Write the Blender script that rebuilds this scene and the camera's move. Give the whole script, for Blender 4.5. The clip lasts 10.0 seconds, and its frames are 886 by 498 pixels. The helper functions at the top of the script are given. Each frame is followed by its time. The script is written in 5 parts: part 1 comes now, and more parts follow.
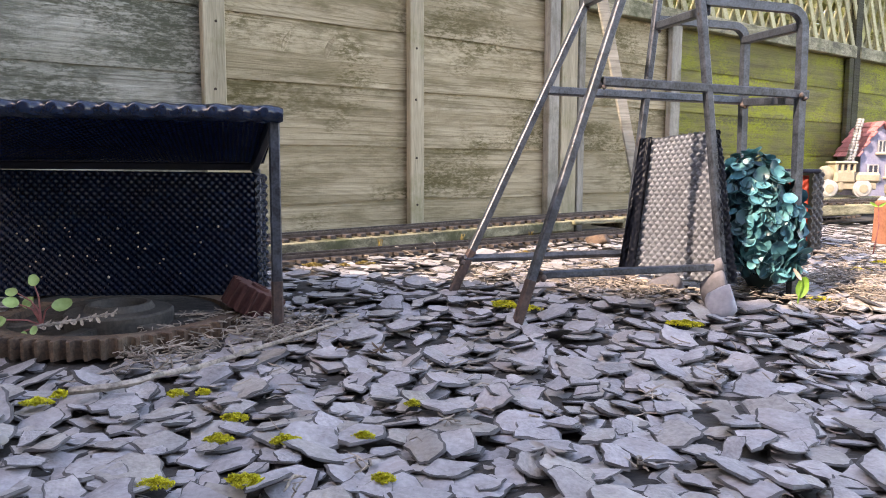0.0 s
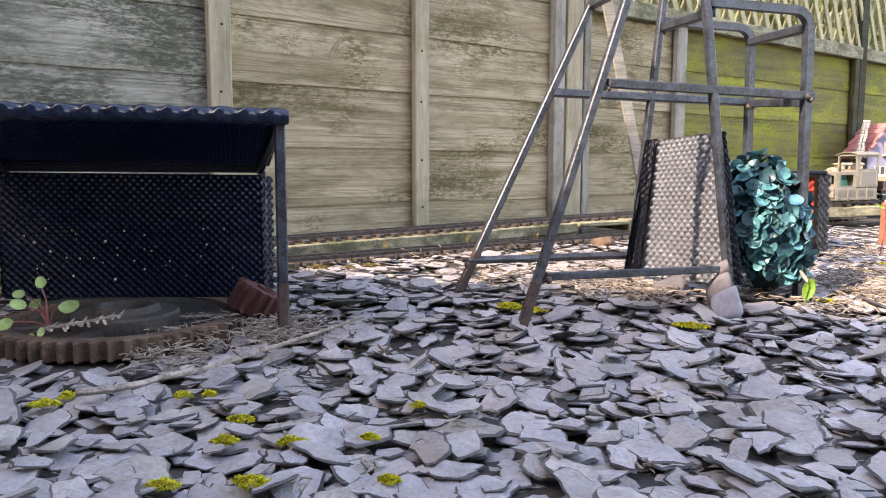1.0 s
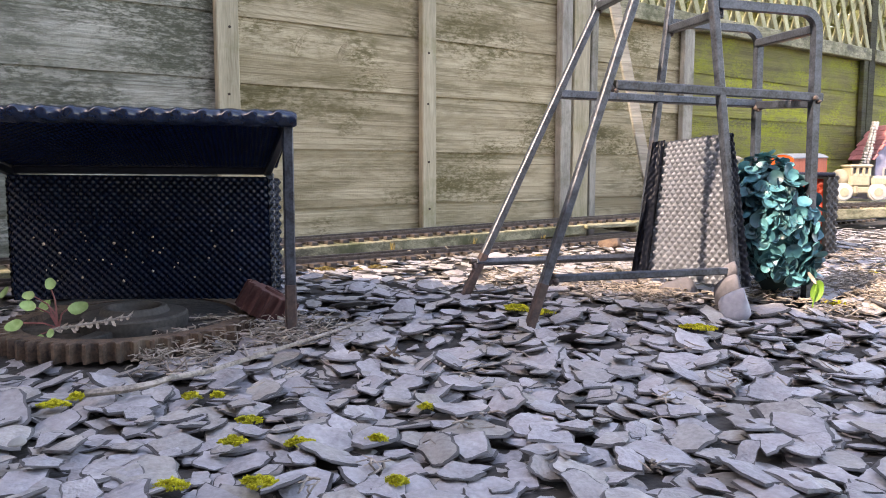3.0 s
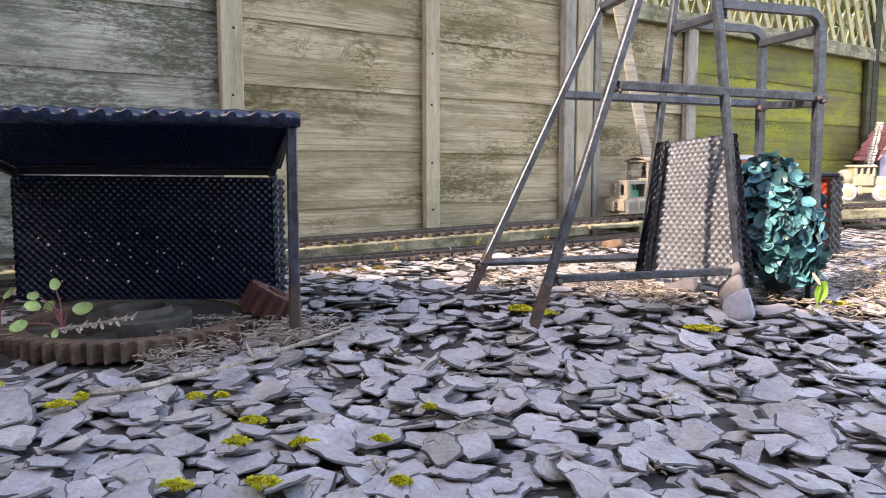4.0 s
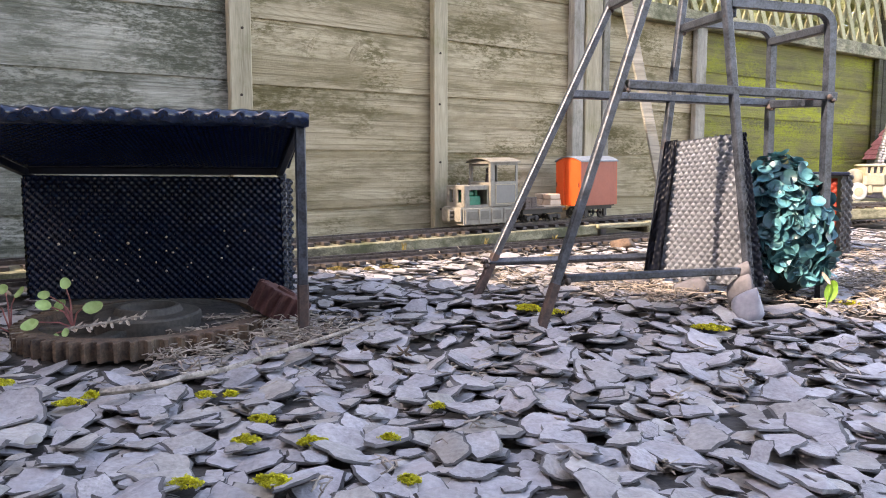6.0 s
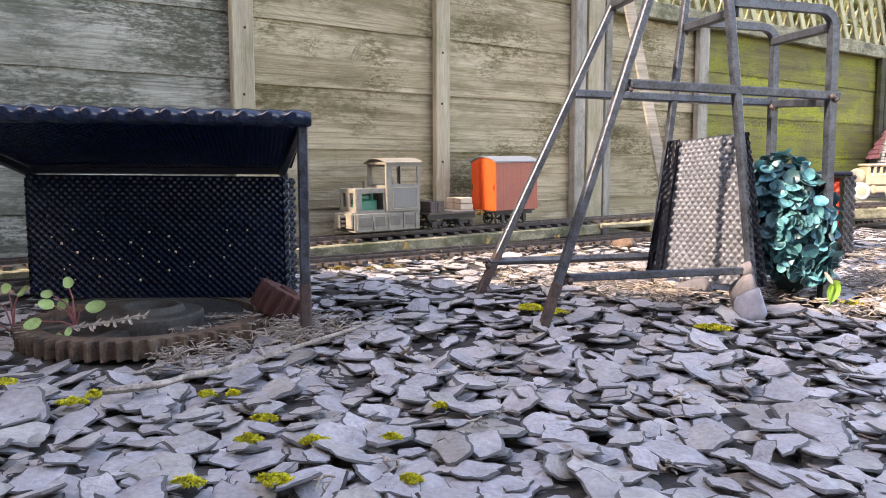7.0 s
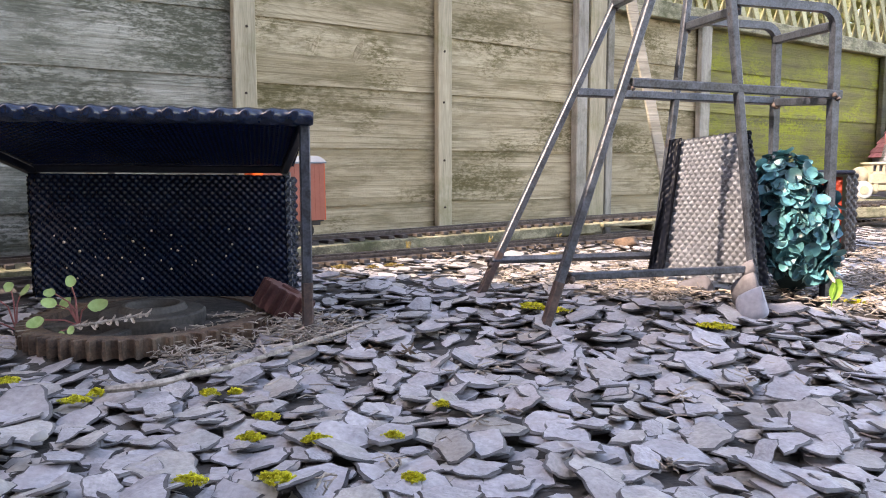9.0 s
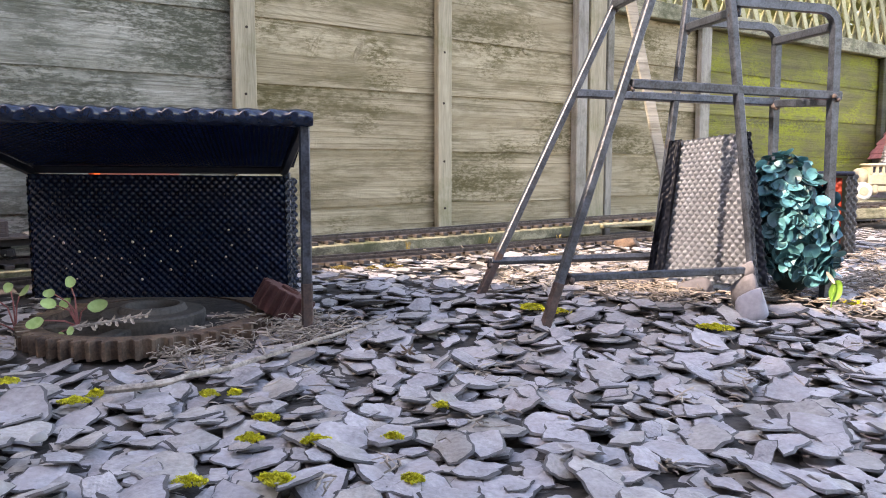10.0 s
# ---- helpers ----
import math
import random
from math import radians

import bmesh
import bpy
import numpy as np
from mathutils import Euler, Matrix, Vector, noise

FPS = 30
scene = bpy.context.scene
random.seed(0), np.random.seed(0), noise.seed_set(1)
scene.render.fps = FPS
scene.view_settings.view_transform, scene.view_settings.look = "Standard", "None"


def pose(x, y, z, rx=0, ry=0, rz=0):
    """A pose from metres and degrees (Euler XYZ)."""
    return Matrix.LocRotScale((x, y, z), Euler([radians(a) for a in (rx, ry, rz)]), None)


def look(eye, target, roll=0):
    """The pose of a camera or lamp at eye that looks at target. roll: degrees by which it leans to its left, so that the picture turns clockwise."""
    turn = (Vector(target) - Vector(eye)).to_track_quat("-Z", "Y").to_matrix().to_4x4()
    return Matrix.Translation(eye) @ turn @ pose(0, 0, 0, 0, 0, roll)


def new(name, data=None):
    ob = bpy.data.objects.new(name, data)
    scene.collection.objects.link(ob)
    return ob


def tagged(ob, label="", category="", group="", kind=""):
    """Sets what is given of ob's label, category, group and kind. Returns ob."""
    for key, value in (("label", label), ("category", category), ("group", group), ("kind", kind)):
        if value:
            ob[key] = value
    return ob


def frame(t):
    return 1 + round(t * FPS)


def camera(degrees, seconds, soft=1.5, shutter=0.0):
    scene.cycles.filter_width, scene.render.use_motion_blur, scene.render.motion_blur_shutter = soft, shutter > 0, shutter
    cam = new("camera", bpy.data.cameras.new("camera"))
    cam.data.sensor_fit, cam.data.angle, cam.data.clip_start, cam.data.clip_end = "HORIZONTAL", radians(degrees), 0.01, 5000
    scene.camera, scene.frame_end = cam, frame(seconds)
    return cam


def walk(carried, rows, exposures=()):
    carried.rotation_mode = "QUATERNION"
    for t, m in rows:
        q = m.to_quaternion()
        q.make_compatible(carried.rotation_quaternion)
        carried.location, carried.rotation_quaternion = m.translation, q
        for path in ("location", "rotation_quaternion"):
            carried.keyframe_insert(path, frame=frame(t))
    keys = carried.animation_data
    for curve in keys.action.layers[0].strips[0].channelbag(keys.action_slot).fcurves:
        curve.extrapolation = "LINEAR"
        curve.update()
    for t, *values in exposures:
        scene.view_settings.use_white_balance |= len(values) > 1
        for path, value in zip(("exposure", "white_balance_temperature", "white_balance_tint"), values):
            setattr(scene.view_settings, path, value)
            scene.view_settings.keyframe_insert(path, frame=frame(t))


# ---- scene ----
cam = camera(60.0, 10.0, soft=1.0)
PATH = [
    (0.0, 0.0017, 0.003, 0.2112, 83.773, -0.18, -1.249),
    (0.5, 0.0014, 0.0026, 0.211, 83.901, -0.153, -1.112),
    (1.0, 0.0012, 0.0022, 0.2108, 83.943, -0.098, -0.878),
    (1.5, 0.0009, 0.0018, 0.2107, 84.03, 0.008, -0.706),
    (2.0, 0.0007, 0.0015, 0.2105, 84.054, -0.064, -0.655),
    (2.5, 0.0006, 0.0011, 0.2104, 84.071, -0.074, -0.524),
    (4.0, 0.0001, 0.0002, 0.2101, 84.153, -0.02, -0.13),
    (4.5, 0.0, 0.0, 0.21, 84.16, 0.0, 0.0),
    (5.0, -0.0001, -0.0002, 0.2099, 84.182, 0.061, 0.185),
    (5.5, -0.0002, -0.0004, 0.2099, 84.143, 0.078, 0.343),
    (7.0, -0.0003, -0.0009, 0.2099, 84.087, 0.019, 0.623),
    (7.5, -0.0003, -0.001, 0.2099, 84.029, 0.069, 0.698),
    (8.0, -0.0002, -0.0011, 0.2099, 84.014, 0.028, 0.713),
    (8.5, -0.0002, -0.0012, 0.21, 83.984, 0.065, 0.745),
    (9.0, -0.0001, -0.0013, 0.21, 83.988, 0.033, 0.768),
    (9.5, -0.0001, -0.0013, 0.2101, 84.029, 0.063, 0.783),
    (10.0, 0.0, -0.0013, 0.2102, 84.047, -0.01, 0.757),
]
walk(cam, [(r[0], pose(*r[1:])) for r in PATH], exposures=[(0.0, 2.88, 8300, 23), (5.0, 2.98, 8300, 23), (10.0, 3.06, 8300, 23)])

# ---- light: clear sky, sun along the fence from the west, an added unseen wall behind shades the foreground ----
SUN_EL, SUN_DIR = radians(38), (-0.843, -0.538)
world = bpy.data.worlds.new("sky")
scene.world = world
world.use_nodes = True
wn = world.node_tree.nodes
sky = wn.new("ShaderNodeTexSky")
sky.sky_type, sky.sun_disc, sky.sun_elevation = "NISHITA", False, SUN_EL
sky.sun_rotation = math.atan2(SUN_DIR[0], SUN_DIR[1])
world.node_tree.links.new(sky.outputs[0], wn["Background"].inputs[0])
wn["Background"].inputs[1].default_value = 0.15
sun = new("sun", bpy.data.lights.new("sun", "SUN"))
sun.data.energy, sun.data.angle, sun.data.color = 1.45, radians(0.55), (1.0, 0.94, 0.85)
sun.matrix_world = look((0, 0, 5), (-SUN_DIR[0] * math.cos(SUN_EL), -SUN_DIR[1] * math.cos(SUN_EL), 5 - math.sin(SUN_EL)))


# ---- materials ----
def mat(name, a, b, scale=20.0, rough=(0.5, 0.8), metal=0.0, bump=0.3, fine=120.0, depth=0.002, stretch=(1, 1, 1),
        stain=None, stain_scale=3.0, stain_lo=0.5, stain_hi=0.7, vary=0.0, spec=0.5, island=False, grime=None, ramp_at=(0.33, 0.67), tints=0.0):
    """Two scales of noise between the colours a and b, an optional stain colour in patches, relief, and random tone per object."""
    m = bpy.data.materials.new(name)
    m.use_nodes = True
    nt = m.node_tree
    N, L = nt.nodes, nt.links.new
    bsdf = N["Principled BSDF"]
    tc, mp = N.new("ShaderNodeTexCoord"), N.new("ShaderNodeMapping")
    mp.inputs["Scale"].default_value = stretch
    L(tc.outputs["Object"], mp.inputs["Vector"])
    info = N.new("ShaderNodeObjectInfo")
    off = N.new("ShaderNodeMath")
    off.operation = "MULTIPLY"
    off.inputs[1].default_value = 37.0
    L(info.outputs["Random"], off.inputs[0])
    L(off.outputs[0], mp.inputs["Location"])
    n1, n2 = N.new("ShaderNodeTexNoise"), N.new("ShaderNodeTexNoise")
    n1.inputs["Scale"].default_value, n1.inputs["Detail"].default_value = scale, 5
    n2.inputs["Scale"].default_value, n2.inputs["Detail"].default_value = fine, 4
    for n in (n1, n2):
        L(mp.outputs[0], n.inputs["Vector"])
    ramp = N.new("ShaderNodeValToRGB")
    ramp.color_ramp.elements[0].position, ramp.color_ramp.elements[1].position = ramp_at
    ramp.color_ramp.elements[0].color, ramp.color_ramp.elements[1].color = (*a, 1), (*b, 1)
    add = N.new("ShaderNodeMath")
    add.operation = "MULTIPLY_ADD"
    add.inputs[1].default_value = 0.45
    sc = N.new("ShaderNodeMath")
    sc.operation = "MULTIPLY"
    sc.inputs[1].default_value = 0.55
    L(n1.outputs["Fac"], sc.inputs[0])
    L(n2.outputs["Fac"], add.inputs[0])
    L(sc.outputs[0], add.inputs[2])
    L(add.outputs[0], ramp.inputs[0])
    col = ramp.outputs[0]
    if stain:
        ge, ns, rs = N.new("ShaderNodeNewGeometry"), N.new("ShaderNodeTexNoise"), N.new("ShaderNodeMapRange")
        ns.inputs["Scale"].default_value, ns.inputs["Detail"].default_value = stain_scale, 6
        ns.inputs["Roughness"].default_value = 0.74
        L(ge.outputs["Position"], ns.inputs["Vector"])
        rs.inputs["From Min"].default_value, rs.inputs["From Max"].default_value = stain_lo, stain_hi
        L(ns.outputs["Fac"], rs.inputs["Value"])
        mx = N.new("ShaderNodeMix")
        mx.data_type = "RGBA"
        L(rs.outputs[0], mx.inputs["Factor"])
        L(col, mx.inputs["A"])
        mx.inputs["B"].default_value = (*stain, 1)
        col = mx.outputs["Result"]
    if grime:
        gm, gn, gr = N.new("ShaderNodeMapping"), N.new("ShaderNodeTexNoise"), N.new("ShaderNodeMapRange")
        gm.inputs["Scale"].default_value = [1 + 0.18 * (v - 1) for v in stretch]
        L(mp.inputs["Vector"].links[0].from_socket, gm.inputs["Vector"])
        L(off.outputs[0], gm.inputs["Location"])
        L(gm.outputs[0], gn.inputs["Vector"])
        gn.inputs["Scale"].default_value, gn.inputs["Detail"].default_value, gn.inputs["Roughness"].default_value = 10.0, 12, 0.8
        gr.inputs["From Min"].default_value, gr.inputs["From Max"].default_value, gr.inputs["To Max"].default_value = 0.52, 0.63, 0.85
        L(gn.outputs["Fac"], gr.inputs["Value"])
        mg = N.new("ShaderNodeMix")
        mg.data_type = "RGBA"
        L(gr.outputs[0], mg.inputs["Factor"])
        L(col, mg.inputs["A"])
        mg.inputs["B"].default_value = (*grime, 1)
        col = mg.outputs["Result"]
    if vary:
        hs, rv = N.new("ShaderNodeHueSaturation"), N.new("ShaderNodeMapRange")
        src = info.outputs["Random"]
        if island:
            src = N.new("ShaderNodeNewGeometry").outputs["Random Per Island"]
        rv.inputs["To Min"].default_value, rv.inputs["To Max"].default_value = 1 - vary, 1 + vary
        L(src, rv.inputs["Value"])
        L(rv.outputs[0], hs.inputs["Value"])
        if tints:
            # some pieces purple-grey, some dull olive-grey
            pick, mt = N.new("ShaderNodeMath"), N.new("ShaderNodeMix")
            pick.operation = "PINGPONG"
            pick.inputs[1].default_value = 0.13
            L(src, pick.inputs[0])
            tr = N.new("ShaderNodeMapRange")
            tr.inputs["From Min"].default_value, tr.inputs["From Max"].default_value = 0.06, 0.13
            tr.inputs["To Max"].default_value = tints
            L(pick.outputs[0], tr.inputs["Value"])
            mt.data_type, mt.blend_type = "RGBA", "MULTIPLY"
            L(tr.outputs[0], mt.inputs["Factor"])
            L(col, mt.inputs["A"])
            mt.inputs["B"].default_value = (0.93, 0.90, 0.76, 1)
            col = mt.outputs["Result"]
        L(col, hs.inputs["Color"])
        col = hs.outputs[0]
    L(col, bsdf.inputs["Base Color"])
    rr = N.new("ShaderNodeMapRange")
    rr.inputs["To Min"].default_value, rr.inputs["To Max"].default_value = rough
    L(n1.outputs["Fac"], rr.inputs["Value"])
    L(rr.outputs[0], bsdf.inputs["Roughness"])
    bsdf.inputs["Metallic"].default_value = metal
    bsdf.inputs["Specular IOR Level"].default_value = spec
    if bump:
        bp = N.new("ShaderNodeBump")
        bp.inputs["Strength"].default_value, bp.inputs["Distance"].default_value = bump, depth
        L(add.outputs[0], bp.inputs["Height"])
        L(bp.outputs[0], bsdf.inputs["Normal"])
    return m


def board_mat(name, deep, mid, pale, algae, cover=0.5, rough=(0.75, 0.95), vary=0.12, patch=3.4):
    """Weathered sawn board, x along the grain: long fibres, curling growth rings, and speckled algae in patches."""
    m = bpy.data.materials.new(name)
    m.use_nodes = True
    N, L = m.node_tree.nodes, m.node_tree.links.new
    bsdf = N["Principled BSDF"]
    tc, info, geo = N.new("ShaderNodeTexCoord"), N.new("ShaderNodeObjectInfo"), N.new("ShaderNodeNewGeometry")

    def calc(op, a, b=None, c=None):
        n = N.new("ShaderNodeMath")
        n.operation = op
        for i, v in enumerate((a, b, c)):
            if v is None:
                continue
            if isinstance(v, (int, float)):
                n.inputs[i].default_value = v
            else:
                L(v, n.inputs[i])
        return n.outputs[0]

    shift = calc("MULTIPLY", info.outputs["Random"], 41.0)

    def grain(source, scale, detail=4, roughness=0.5, distortion=0.0):
        mp, n = N.new("ShaderNodeMapping"), N.new("ShaderNodeTexNoise")
        mp.inputs["Scale"].default_value = scale
        L(source, mp.inputs["Vector"])
        L(shift, mp.inputs["Location"])
        L(mp.outputs[0], n.inputs["Vector"])
        n.inputs["Scale"].default_value, n.inputs["Detail"].default_value = 1.0, detail
        n.inputs["Roughness"].default_value, n.inputs["Distortion"].default_value = roughness, distortion
        return n.outputs["Fac"]

    def span(v, lo, hi, top=1.0):
        r = N.new("ShaderNodeMapRange")
        r.interpolation_type = "SMOOTHSTEP"
        r.inputs["From Min"].default_value, r.inputs["From Max"].default_value, r.inputs["To Max"].default_value = lo, hi, top
        L(v, r.inputs["Value"])
        return r.outputs[0]

    def blend(fac, a, b):
        n = N.new("ShaderNodeMix")
        n.data_type = "RGBA"
        L(fac, n.inputs["Factor"])
        for key, v in (("A", a), ("B", b)):
            if isinstance(v, tuple):
                n.inputs[key].default_value = (*v, 1)
            else:
                L(v, n.inputs[key])
        return n.outputs["Result"]

    obj = tc.outputs["Object"]
    fibre = grain(obj, (2.2, 9, 150), 5, 0.65)
    streak = grain(obj, (0.9, 6, 26), 3, 0.55, 0.25)
    rings = calc("SINE", calc("MULTIPLY", grain(obj, (1.1, 3, 10), 1.5, 0.4, 0.4), 150.0))
    rings = span(rings, 0.0, 1.0, 0.20)
    blotch = grain(geo.outputs["Position"], (patch, patch, patch * 1.5), 4, 0.6)
    speckle = grain(obj, (55, 60, 150), 6, 0.78)
    soft = grain(obj, (5, 9, 24), 5, 0.7)
    broad = span(blotch, 0.60 - 0.22 * cover, 0.80 - 0.22 * cover)
    wood = blend(span(streak, 0.34, 0.66), mid, pale)
    wood = blend(rings, wood, deep)
    wood = blend(span(fibre, 0.50, 0.68, 0.60), wood, deep)
    wood = blend(span(soft, 0.44, 0.66, 0.55), wood, tuple(0.4 * u + 0.6 * v for u, v in zip(deep, algae)))
    stain = calc("MULTIPLY", broad, span(calc("ADD", calc("MULTIPLY", speckle, 0.65), calc("MULTIPLY", soft, 0.35)), 0.44, 0.56, 0.85))
    wood = blend(stain, wood, algae)
    wood = blend(span(grain(geo.outputs["Position"], (patch * 0.8,) * 3, 3, 0.55), 0.52, 0.72, 0.45), wood, tuple(0.55 * u + 0.45 * v for u, v in zip(mid, algae)))
    hs = N.new("ShaderNodeHueSaturation")
    L(calc("MULTIPLY_ADD", info.outputs["Random"], 2 * vary, 1 - vary), hs.inputs["Value"])
    L(wood, hs.inputs["Color"])
    L(hs.outputs[0], bsdf.inputs["Base Color"])
    rr = N.new("ShaderNodeMapRange")
    rr.inputs["To Min"].default_value, rr.inputs["To Max"].default_value = rough
    L(fibre, rr.inputs["Value"])
    L(rr.outputs[0], bsdf.inputs["Roughness"])
    bsdf.inputs["Specular IOR Level"].default_value = 0.3
    bp = N.new("ShaderNodeBump")
    bp.inputs["Strength"].default_value, bp.inputs["Distance"].default_value = 0.8, 0.004
    L(calc("ADD", fibre, calc("MULTIPLY", speckle, 0.5)), bp.inputs["Height"])
    L(bp.outputs[0], bsdf.inputs["Normal"])
    return m


